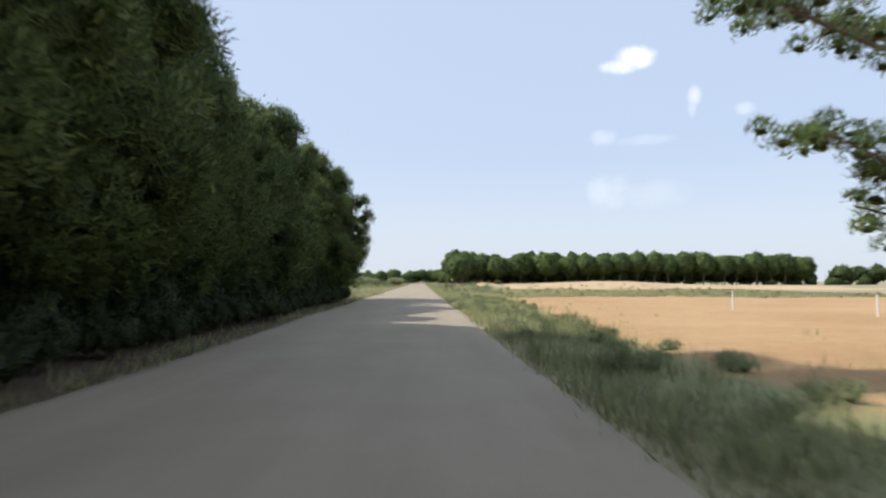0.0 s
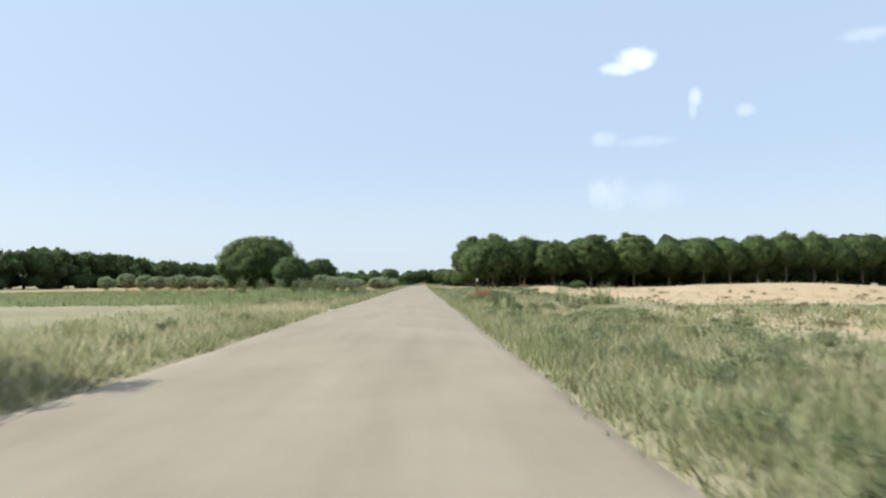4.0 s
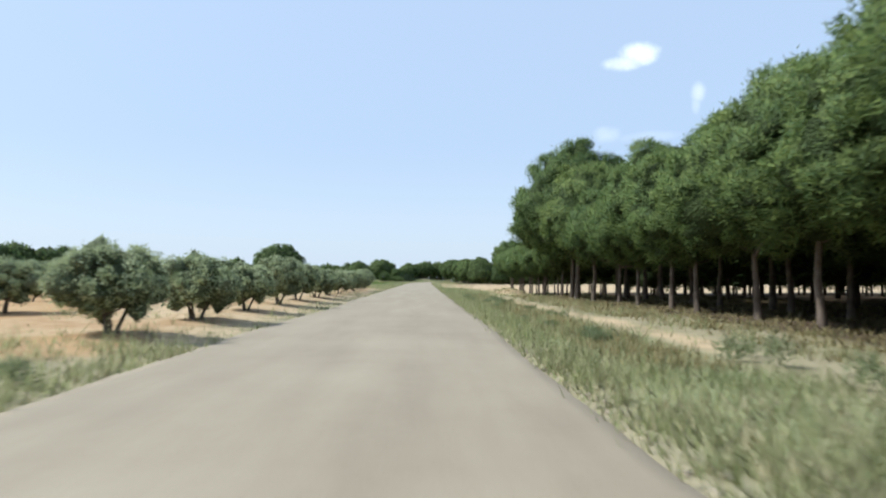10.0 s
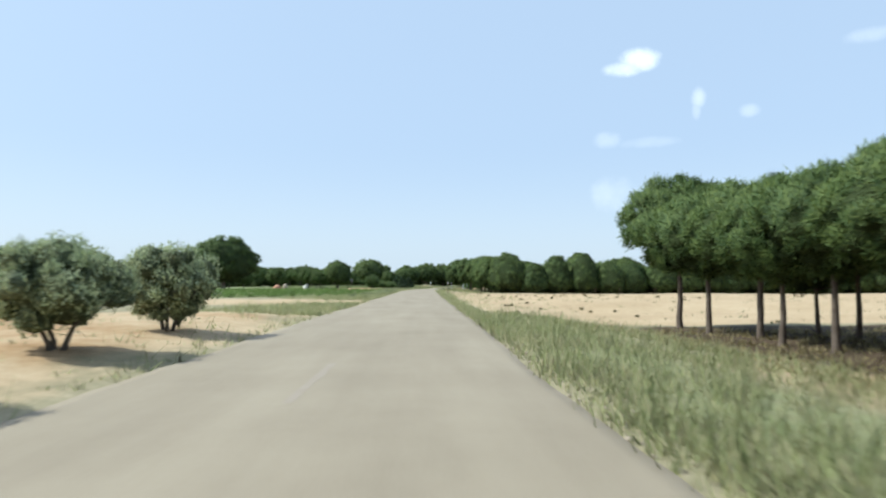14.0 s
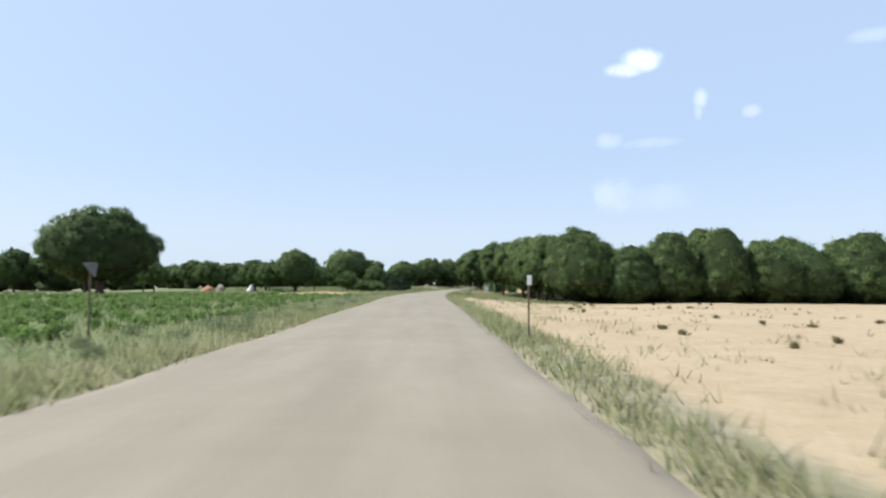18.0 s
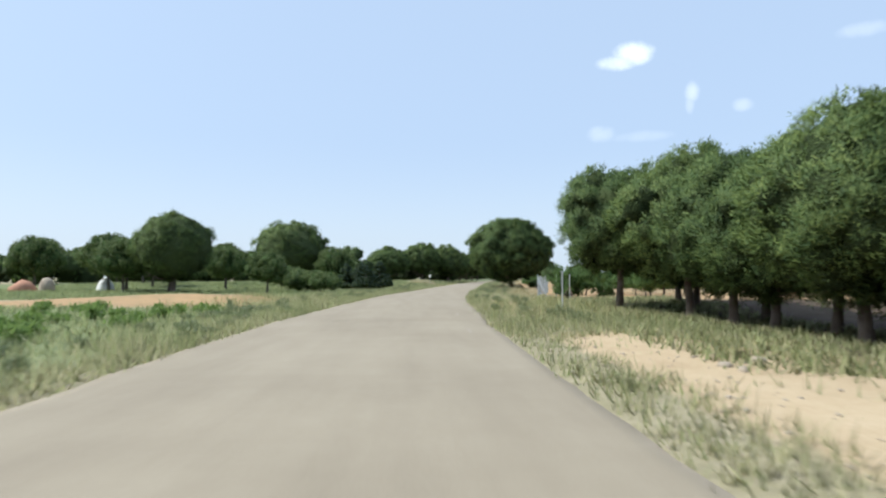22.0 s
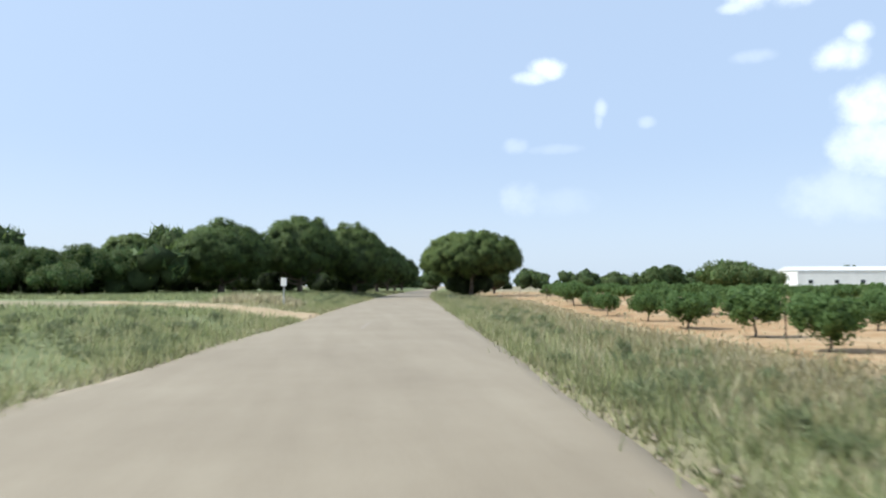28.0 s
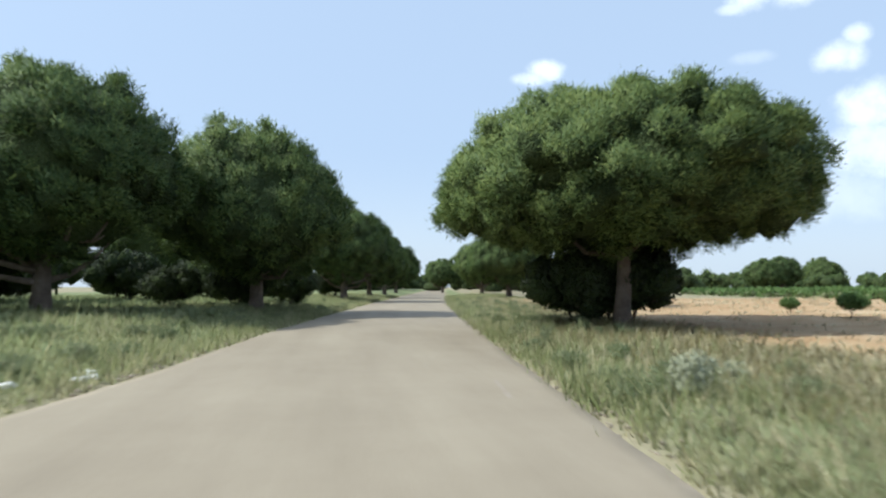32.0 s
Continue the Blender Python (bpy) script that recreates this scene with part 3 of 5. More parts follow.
def leaves(soup, rng, centres, normals, length, width, spread=0.5):
    """One three-cornered leaf or needle spray at each centre, lying outwards with its tip up, with some scatter."""
    n = len(centres)
    d = normals + rng.normal(0, spread, (n, 3))
    d /= np.linalg.norm(d, axis=1)[:, None] + 1e-9
    t = np.array([[0, 0, 1.0]]) + rng.normal(0, 0.55, (n, 3))
    t -= (t * d).sum(1)[:, None] * d
    t /= np.linalg.norm(t, axis=1)[:, None] + 1e-9
    s = np.cross(t, d)
    ln = length * rng.uniform(0.6, 1.4, (n, 1))
    w = width * rng.uniform(0.6, 1.4, (n, 1))
    v = np.stack([centres - s * w / 2, centres + s * w / 2, centres + t * ln * 0.9 + d * ln * 0.35], 1).reshape(-1, 3)
    soup.put(v, np.arange(3 * n).reshape(n, 3))


def unit(rng, n):
    d = rng.normal(0, 1, (n, 3))
    return d / np.linalg.norm(d, axis=1)[:, None]


def clump(leafy, inner, rng, c, r, n, length, width, flat=0.8, core=0.72, shape=None, out=None):
    """One tuft of a crown: a dark uneven heart and leaves standing off its outer side."""
    v, f = shape or ICO0
    if core:
        bump = 1 + 0.32 * rng.normal(0, 1, (len(v), 1))
        inner.put(c + v * r * core * np.clip(bump, 0.5, 1.5) * (1, 1, flat), f)
    d = unit(rng, n)
    if out is not None:
        d = d + np.asarray(out) * 0.55 + (0, 0, 0.12)
        d /= np.linalg.norm(d, axis=1)[:, None]
    else:
        d[:, 2] = np.where(d[:, 2] < -0.35, -d[:, 2], d[:, 2])
    base = c + d * r * rng.uniform(0.62, 1.0, (n, 1)) * (1, 1, flat)
    leaves(leafy, rng, base, d + (0, 0, 0.2), length, width)


def crown(seed, rx, z0, z1, n_clumps, clump_r, per, length, width, mats, dome=0.55, hollow=0.5, flat=1.05, core=0.70, drop=0.0, shape=None, solid=0.74):
    """A crown between z0 and z1: tufts over an uneven dome, its widest part at the share dome of the height."""
    rng = np.random.default_rng(seed)
    leafy, inner = Soup(), Soup()
    lobes = [(unit(rng, 1)[0], rng.uniform(-0.16, 0.14)) for _ in range(9)]
    bosses = [(unit(rng, 1)[0], rng.uniform(0.0, 0.10)) for _ in range(30)]
    zc = z0 + (z1 - z0) * dome
    spin = rng.uniform(0, 6.28)
    for k in range(n_clumps):
        up = 1 - 2 * (k + 0.5) / n_clumps
        ang = spin + k * 2.39996 + rng.uniform(-0.25, 0.25)
        up = float(np.clip(up + rng.normal(0, 0.05), -0.98, 1.0))
        rad = math.sqrt(max(0.0, 1 - up * up))
        d = np.array([math.cos(ang) * rad, math.sin(ang) * rad, up])
        if up < -0.15 and rng.random() < drop:
            continue
        lob = 1.0 + sum(w * max(0.0, float(d @ q)) ** 5 for q, w in lobes) + max(w * max(0.0, float(d @ q)) ** 16 for q, w in bosses) - 0.03
        shell = rng.uniform(0.86, 1.0) if rng.random() > hollow * 0.4 else rng.uniform(0.55, 0.85)
        h = (z1 - zc) if up > 0 else (zc - z0) * rng.uniform(0.45, 1.05)
        R = (rx - clump_r * 0.7) * lob * shell
        c = np.array([d[0] * R, d[1] * R, zc + up * max(h - clump_r * 0.6, 0.1) * shell * min(lob, 1.06)])
        o = np.array([d[0], d[1], d[2] * 0.9 + 0.15])
        clump(leafy, inner, rng, c, clump_r * rng.uniform(0.6, 1.4), per, length, width, flat, core, shape, out=o)
    # a solid heart closes the crown and carries its painted shade
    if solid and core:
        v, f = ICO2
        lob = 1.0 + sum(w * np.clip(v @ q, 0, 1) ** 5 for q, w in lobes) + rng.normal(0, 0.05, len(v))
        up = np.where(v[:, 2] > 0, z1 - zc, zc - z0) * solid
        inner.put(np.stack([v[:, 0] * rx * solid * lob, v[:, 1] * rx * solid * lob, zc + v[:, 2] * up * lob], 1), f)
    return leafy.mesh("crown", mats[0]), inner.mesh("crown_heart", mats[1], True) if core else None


def pine_crown(seed, r, z0, z1, tufts, tuft_r, per, length, width, dome=0.45, pads=34, pad=0.10, lumps=1.0, drop=0.3, under=0.9, shell=0.86, ball=None, needles=None, each=7):
    """A pine's crown: rounded branch pads over an uneven dome, widest at the share dome of its height, each pad bristling with tufts of needles on its outer side."""
    rng = np.random.default_rng(seed)
    lobe, lobe_w = unit(rng, 10), rng.uniform(-0.15, 0.12, 10) * lumps
    boss = unit(rng, pads)
    boss[:, 2] = np.abs(boss[:, 2]) * rng.choice([1, 1, -0.5], pads)
    boss /= np.linalg.norm(boss, axis=1)[:, None]
    boss_w = rng.uniform(0.35, 1.0, pads) * pad
    zc = z0 + (z1 - z0) * dome

    def reach(d):
        return 0.97 - pad * 0.4 + (np.clip(d @ lobe.T, 0, 1) ** 5 * lobe_w).sum(1) + (np.clip(d @ boss.T, 0, 1) ** 22 * boss_w).max(1)

    def place(d, share):
        k = reach(d) * share
        up = np.where(d[:, 2] > 0, z1 - zc, (zc - z0) * under)
        return np.stack([d[:, 0] * r * k, d[:, 1] * r * k, zc + d[:, 2] * up * np.minimum(k, 1.04)], 1)

    n = tufts // each
    tall, wide = (z1 - z0) / 2, r
    area = 4 * math.pi * ((wide ** 3.2 + 2 * (wide * tall) ** 1.6) / 3) ** (1 / 1.6)
    gap = math.sqrt(area / n)
    k = np.arange(n)
    h = np.clip(1 - 2 * (k + 0.5) / n + rng.normal(0, 0.03, n), -0.99, 1)
    a = k * 2.39996 + rng.uniform(-0.3, 0.3, n) + seed
    d = np.stack([np.cos(a) * np.sqrt(1 - h * h), np.sin(a) * np.sqrt(1 - h * h), h], 1)
    d = d[(h > -0.2) | (rng.random(n) > drop)]
    n = len(d)
    size = gap * 0.57 * rng.uniform(0.7, 1.4, n)
    c = place(d, rng.uniform(0.86, 1.03, n) - (size + length * 0.6) / r)
    axis = d * 0.7 + (0, 0, 0.5)
    axis /= np.linalg.norm(axis, axis=1)[:, None]
    q = np.repeat(axis, each, 0) + rng.normal(0, 0.62, (n * each, 3))
    q /= np.linalg.norm(q, axis=1)[:, None]
    tuft = np.repeat(c, each, 0) + q * np.repeat(size, each)[:, None] * (1, 1, 0.85)
    m = n * each * per
    w = np.repeat(q * 0.85 + (0, 0, 0.25), per, 0) + rng.normal(0, 0.5, (m, 3))
    w /= np.linalg.norm(w, axis=1)[:, None]
    side = np.cross(w, rng.normal(0, 1, (m, 3)))
    side /= np.linalg.norm(side, axis=1)[:, None] + 1e-9
    foot = np.repeat(tuft, per, 0) + rng.normal(0, tuft_r * 0.42, (m, 3))
    tip = foot + w * length * rng.uniform(0.65, 1.3, (m, 1))
    half = side * width * rng.uniform(0.6, 1.4, (m, 1)) / 2
    # needles are shaded as the round of their tuft
    soft = np.repeat(q * 0.6 + np.repeat(d, each, 0) * 0.4, per, 0) + rng.normal(0, 0.22, (m, 3))
    soft /= np.linalg.norm(soft, axis=1)[:, None]
    flip = np.sign((np.cross(half, tip - foot) * soft).sum(1))[:, None]
    inner = Soup()
    leafy = rounded(mesh_of("crown", np.stack([foot - half * flip, foot + half * flip, tip], 1).reshape(-1, 3), np.arange(3 * m).reshape(-1, 3), needles or PINE, True), np.repeat(soft, 3, 0))
    # balls behind the pads and an inner shell, both in the painted shade colour
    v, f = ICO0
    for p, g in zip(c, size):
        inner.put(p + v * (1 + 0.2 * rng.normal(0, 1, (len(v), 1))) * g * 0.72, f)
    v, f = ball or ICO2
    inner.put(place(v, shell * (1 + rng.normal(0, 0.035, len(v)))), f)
    return leafy, inner.mesh("crown_heart", PINE_SHADED, True)


def pine_trunk(seed, top, spread, r0, z_branch, limbs=7, lean=0.3):
    rng = np.random.default_rng(seed + 991)
    s = Soup()
    zz = np.linspace(-0.25, top, 9)
    bend = np.cumsum(rng.normal(0, 0.05, (9, 2)), 0) * lean * 2
    pts = np.concatenate([bend, zz[:, None]], 1)
    rad = r0 * (1.25 - 0.95 * np.linspace(0, 1, 9)) + np.array([0.35] + [0] * 8) * r0
    tube(s, pts, rad, 9)
    for i in range(limbs):
        z = z_branch + (top - z_branch) * rng.uniform(0.0, 0.75)
        j = np.interp(z, zz, np.arange(9))
        p0 = pts[int(j)]
        p0 = np.array([p0[0], p0[1], z])
        a = i * 2.4 + rng.uniform(-0.4, 0.4)
        ln = spread * rng.uniform(0.6, 0.95)
        e = p0 + np.array([math.cos(a) * ln, math.sin(a) * ln, min(ln * rng.uniform(0.3, 0.7), max(top * 0.97 - z, 0.1))])
        m = (p0 + e) / 2 + (0, 0, -0.12 * ln) + rng.normal(0, 0.06 * ln, 3)
        q = (m + e) / 2 + rng.normal(0, 0.05 * ln, 3)
        tube(s, [p0, m, q, e], r0 * np.array([0.5, 0.36, 0.24, 0.1]), 6)
        for _ in range(2):
            e2 = q + rng.normal(0, 0.2 * ln, 3) * (1, 1, 0.4)
            tube(s, [q, (q + e2) / 2 + rng.normal(0, 0.05, 3), e2], r0 * np.array([0.2, 0.14, 0.05]), 5)
    return s.mesh("trunk", BARK, True)


def tree(name, trunk, leafy, heart, label, category="tree", group=""):
    """A tree standing at its own origin: trunk, crown and a heart inside it coloured as shaded foliage."""
    ob = new(name)
    ob.empty_display_size = 0.5
    tagged(ob, label, category, group)
    part("trunk", trunk, ob)
    c = part("crown", leafy, ob)
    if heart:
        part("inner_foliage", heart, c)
    return ob


class Kind:
    """Builds its tree at the first place and copies it to the others."""

    def __init__(self, make):
        self.make, self.first = make, None

    def at(self, x, y, scale=1.0, turn=0.0, tall=1.0, label=""):
        m = Matrix.LocRotScale((x, y, float(terrain(x, y))), Euler((0, 0, turn)), None)
        if self.first is None:
            self.first = ob = self.make()
            ob.matrix_basis = m
        else:
            self.first.scale, keep = (1, 1, 1), self.first.scale.copy()
            ob = copy_thing(self.first, m)
            self.first.scale = keep
        ob.scale = (scale, scale, scale * tall)
        if label:
            ob["label"] = label
        return ob


def stone_pine(seed, h, r, z0, tufts=1000, per=40, tuft_r=0.32, needle=0.24, dome=0.45, pads=34, pad=0.10, lumps=1.0, r0=0.26, drop=0.35, limbs=9, shell=0.86, label=""):
    def make():
        leafy, heart = pine_crown(seed, r, z0, h, tufts, tuft_r, per, needle, needle * 0.28, dome, pads, pad, lumps, drop, shell=shell, ball=ICO3, each=13)
        return tree("stone_pine", pine_trunk(seed, h * 0.76, r * 0.74, r0, z0 * 0.9, limbs), leafy, heart, label or "large stone pine with a dense rounded dark green crown")
    return Kind(make)


def wood_pine(seed, h, r, z0, group, label, tufts=420, per=42, tuft_r=0.36, needle=0.24, dome=0.5, pads=20, pad=0.12, lumps=1.0, r0=0.13, drop=0.2, shell=0.84, under=0.9, needles=None):
    def make():
        leafy, heart = pine_crown(seed, r, z0, h, tufts, tuft_r, per, needle, needle * 0.25, dome, pads, pad, lumps, drop, under, shell, ICO2, needles, 7 if tufts < 700 else 12)
        return tree("pine", pine_trunk(seed, h * 0.78, r * 0.55, r0, z0 * 1.15, 6), leafy, heart, label, group=group)
    return Kind(make)


rnd = random.Random(11)


def scatter(kinds, places, jitter=0.7, lo=0.85, hi=1.15):
    for x, y in places:
        k = rnd.choice(kinds)
        k.at(x + rnd.uniform(-jitter, jitter), y + rnd.uniform(-jitter, jitter), rnd.uniform(lo, hi), rnd.uniform(0, 6.28), rnd.uniform(0.93, 1.07))


def rows(x0, x1, dx, y0, y1, dy):
    return [(x, y) for x in np.arange(x0, x1 + 0.01, dx) for y in np.arange(y0, y1 + 0.01, dy)]


# the tall roadside wood at the start, its crowns low over the weeds
tall = [wood_pine(s, h, 3.7, -0.25, "roadside pine wood", "tall pine in a dark roadside wood, crown low over the weeds", 2500, 46, 0.32, 0.17, dome=0.34, pads=46, pad=0.26, drop=0.0, under=1.0, lumps=1.7, r0=0.2, shell=0.74, needles=PINE_WOOD)
        for s, h in ((21, 11.0), (22, 10.0), (23, 11.6))]
deep = [wood_pine(s, 10.8, 3.5, 0.4, "roadside pine wood", "tall pine inside a dark roadside wood", 420, 24, 0.6, 0.5, dome=0.42, r0=0.2, lumps=1.5, needles=PINE_WOOD) for s in (25, 26)]
scatter(tall, rows(-8.6, -8.6, 1, -18, 13, 4.4), 0.5, 1.28, 1.4)
scatter(tall, rows(-7.6, -7.6, 1, 16.2, 38.5, 4.3), 0.9, 0.82, 1.12)
last = wood_pine(24, 10.5, 3.7, 3.2, "roadside pine wood", "last tall pine of the wood, its crown high overhead", 1600, 46, 0.32, 0.17, dome=0.4, pads=40, pad=0.2, lumps=1.5, r0=0.2, shell=0.74, needles=PINE_WOOD)
last.at(-8.5, 42.6)
scatter(deep, rows(-22.4, -12.8, 4.8, -14, 40, 4.9) + [(-13.6, 44.6), (-18.0, 45.0), (-22.6, 44.4)])


def open_pine():
    """A leaning pine with a few long branches, their needles in loose sprays."""
    rng = np.random.default_rng(31)
    leafy, heart, wood = Soup(), Soup(), Soup()
    tube(wood, [(0, 0, -0.3), (0.15, 0.1, 2.5), (0.0, 0.2, 5.0), (-0.3, 0.1, 7.6)], [0.26, 0.2, 0.15, 0.05], 9)
    limbs = [((0, 0.1, 5.2), (-5.5, -0.4, 6.7), 26), ((0, 0.1, 5.6), (-4.2, 1.8, 7.6), 18), ((0.1, 0.1, 2.9), (-3.9, -0.2, 4.1), 22), ((0.1, 0.1, 2.4), (-2.6, 0.8, 2.8), 10),
             ((0, 0.1, 3.4), (3.4, 2.4, 5.6), 26), ((0, 0.1, 3.9), (2.6, -2.8, 5.9), 24), ((0, 0.1, 5.6), (0.8, 3.2, 7.4), 24), ((-0.2, 0.1, 6.4), (-0.9, -1.2, 8.2), 22)]
    for a, b, n in limbs:
        a, b = np.array(a), np.array(b)
        m = (a + b) / 2 + (0, 0, -0.25)
        tube(wood, [a, m, b], [0.09, 0.06, 0.015], 6)
        for k in range(n):
            t = rng.uniform(0.4, 1.05) ** 0.8
            c = a + (b - a) * t + (0, 0, -0.25 * 4 * t * (1 - min(t, 1))) + rng.normal(0, 0.42, 3) * (1, 1, 0.75)
            tube(wood, [a + (b - a) * t * 0.9, c], [0.02, 0.006], 4)
            clump(leafy, heart, rng, c, rng.uniform(0.26, 0.46), 120, 0.17, 0.035, 0.8, 0.3)
    ob = tree("stone_pine", wood.mesh("trunk", BARK, True), leafy.mesh("crown", PINE), heart.mesh("crown_heart", PINE_SHADED, True), "roadside pine whose open branches reach over the field")
    return ob


Kind(open_pine).at(11.3, 11.6)

# the planted wood on the other side, bare stems below
WOOD = "planted pine wood"
plant = [wood_pine(s, h, 2.6, 2.2, WOOD, "planted pine with a bare grey stem and round crown", dome=0.40, r0=0.11) for s, h in ((41, 7.5), (42, 7.0), (43, 8.0), (44, 7.2))]
edge = [wood_pine(s, h, 3.1, 1.7, WOOD, "planted pine with a bare grey stem, sunlit crown", 1200, 58, 0.26, 0.15, dome=0.38, pads=30, pad=0.14, lumps=1.4, r0=0.1, shell=0.78)
        for s, h in ((141, 7.5), (142, 7.0), (143, 7.9))]
slim = [wood_pine(s, h, 2.5, 2.1, WOOD, "slim planted pine with a bare grey stem at the field", 820, 58, 0.25, 0.15, dome=0.42, pads=26, pad=0.14, lumps=1.4, r0=0.1, shell=0.72)
        for s, h in ((151, 5.8), (152, 5.5), (153, 6.0))]
inside = [wood_pine(s, 7.4, 2.7, 0.5, WOOD, "planted pine inside a shady wood", 170, 22, 0.55, 0.44, dome=0.40, r0=0.11) for s in (46, 47)]
inside_edge = [wood_pine(145, 7.0, 2.6, 0.4, WOOD, "planted pine at the back of the wood", 180, 22, 0.5, 0.42, dome=0.4, r0=0.1)]
for i, (x, y, s) in enumerate([(9.9, 138.0, 1.12), (10.0, 141.8, 0.98), (9.6, 144.9, 0.9), (9.8, 148.2, 0.92), (9.5, 151.6, 0.87), (9.8, 154.8, 0.91), (9.5, 158.2, 0.87), (9.7, 161.4, 0.92), (9.3, 164.8, 1.08), (9.1, 168.2, 1.36), (9.5, 171.4, 1.28), (10.3, 174.6, 0.95)]):
    edge[i % 3].at(x, y, s, i * 1.7)
for i, (y, s) in enumerate([(177.2, 0.92), (179.9, 0.86), (182.3, 0.92), (184.9, 0.87), (187.4, 0.93), (189.8, 0.9), (192.6, 0.88), (195.0, 0.9), (197.3, 0.82), (199.5, 0.92), (201.8, 0.95), (205.2, 1.08)]):
    slim[i % 3].at(10.2 + 0.35 * math.sin(i * 2.3), y, s, i * 2.1)
scatter(inside_edge, rows(19, 52, 3.8, 174.5, 174.5, 4), 0.7)
scatter(plant, rows(12.9, 12.9, 1, 140, 162, 2.8), 0.5, 0.84, 0.95)
scatter(plant, rows(13.2, 13.2, 1, 165.5, 173.5, 2.6), 0.4, 1.15, 1.3)
scatter(plant, rows(30.5, 84, 3.6, 131.2, 131.2, 5.0), 0.6, 0.9, 1.05)
scatter(plant, rows(13, 27, 3.4, 134.4, 134.4, 5.0), 0.6, 0.8, 0.95)
scatter(inside, rows(21, 84, 3.6, 135.6, 135.6, 4), 0.5, 0.95, 1.1)
scatter(inside, rows(17.0, 50, 4.0, 139, 170, 4.2))
scatter(inside, rows(21, 52, 4.2, 179, 202, 4.6), 0.7, 0.75, 0.95)
scatter(inside, rows(54, 84, 4.2, 138, 147, 4.6))
scatter(plant, rows(13.6, 13.6, 3.2, 178, 206.5, 2.9), 0.6, 0.62, 0.72)
scatter(plant, rows(17, 17, 3.2, 178, 196, 3.6), 0.6, 0.62, 0.72)
stone_pine(51, 6.5, 3.75, 1.7, 2200, 60, 0.25, 0.13, dome=0.38, pads=40, pad=0.16, r0=0.155, limbs=7, shell=0.78, label="broad stone pine at the corner of the planted wood").at(8.4, 129.6)
for i, (x, y, s) in enumerate([(12.0, 130.9, 0.88), (15.7, 129.9, 0.89), (20.6, 130.6, 0.92), (25.9, 130.6, 1.0)]):
    edge[i % 3].at(x, y, s, i * 2.3 + 0.4)

# the wood behind the sandy field
SAND_WOOD = "pine wood behind the sand field"
low = [wood_pine(s, h * 1.1, 3.0, -0.1, SAND_WOOD, "bushy pine with its crown almost to the ground", 520, 46, 0.36, 0.24, dome=0.27, pad=0.1, drop=0.0, under=1.0) for s, h in ((61, 6.3), (62, 5.9), (63, 6.6))]
scatter(low, rows(18, 92, 4.2, 284.5, 294, 4.7), 0.6, 0.92, 1.08)
low_edge = [wood_pine(s, h, 2.9, z0, SAND_WOOD, "leafy pine with short bare stem at the edge of the wood", 1100, 48, 0.25, 0.14, dome=0.42, pads=30, pad=0.13, lumps=1.4, r0=0.14, shell=0.7) for s, h, z0 in ((161, 6.5, 0.5), (162, 6.7, 0.9))]
for i, (x, y, s) in enumerate([(11.2, 289.6, 1.1), (8.45, 301.2, 1.0), (11.2, 293.8, 0.96), (10.3, 298.2, 1.08), (12.6, 304.8, 0.95), (12.2, 292.2, 1.0), (10.6, 295.4, 1.02), (12.8, 297.2, 1.05), (12.0, 301.4, 1.0)]):
    low_edge[i % 2].at(x, y, s, i * 1.9)
stone_pine(64, 7.7, 4.2, -0.1, 1300, 40, 0.32, 0.2, dome=0.3, pad=0.08, r0=0.2, drop=0.0, label="big rounded pine at the corner of the sandy field").at(14.0, 287.0)

# single pines along the way
stone_pine(71, 7.2, 5.5, 0.3, 1500, 40, 0.3, 0.19, dome=0.4).at(-20.7, 134)
stone_pine(72, 4.5, 2.5, 0.2, 600, 40, 0.28, 0.18, label="small bushy pine beside a larger one").at(-15.2, 128)
stone_pine(73, 10.8, 7.4, 0.9, 1700, 36, 0.42, 0.26, dome=0.45, r0=0.4).at(-41, 308)
stone_pine(74, 6.6, 3.3, 0.7, 900, 38, 0.3, 0.19, label="single round-headed pine in the meadow").at(-20.6, 326)
stone_pine(75, 7.5, 4.5, 0.8, 1100, 38, 0.32, 0.2).at(-15.0, 347)
stone_pine(76, 7.6, 4.75, 0.0, 3100, 76, 0.25, 0.115, dome=0.52, pads=46, pad=0.13, r0=0.17, drop=0.1, shell=0.8, label="big round pine hanging over the roadside fence").at(9.2, 339.5)
stone_pine(177, 6.8, 5.6, 1.95, 3600, 76, 0.25, 0.115, dome=0.33, pads=44, pad=0.09, lumps=0.3, r0=0.21, drop=0.35, limbs=16, shell=0.8, label="broad umbrella pine with a forked grey trunk").at(17.72, 404.6)
left_row = [stone_pine(78, 7.7, 4.6, 0.9, 1700, 44, 0.3, 0.17, dome=0.42, pads=40, pad=0.14, shell=0.8, limbs=11), stone_pine(79, 8.0, 4.5, 0.9, 1700, 44, 0.3, 0.17, dome=0.45, pads=40, pad=0.14, shell=0.8, limbs=11)]
for i, (x, y, s) in enumerate([(-6.9, 404, 1.13), (0.1, 410.5, 1.02), (6.2, 417.3, 1.03), (float(track(442)) - 6.9, 442, 1.0), (float(track(460)) - 6.9, 460, 1.0), (float(track(480)) - 7, 480, 1.0), (float(track(502)) - 7, 502, 1.05), (-16, 408, 0.76), (-8, 420, 1.0), (-4, 440, 1.0)]):
    left_row[i % 2].at(x, y, s, i * 1.3, (0.83, 1.04, 1.08)[i] if i < 3 else 1.0)
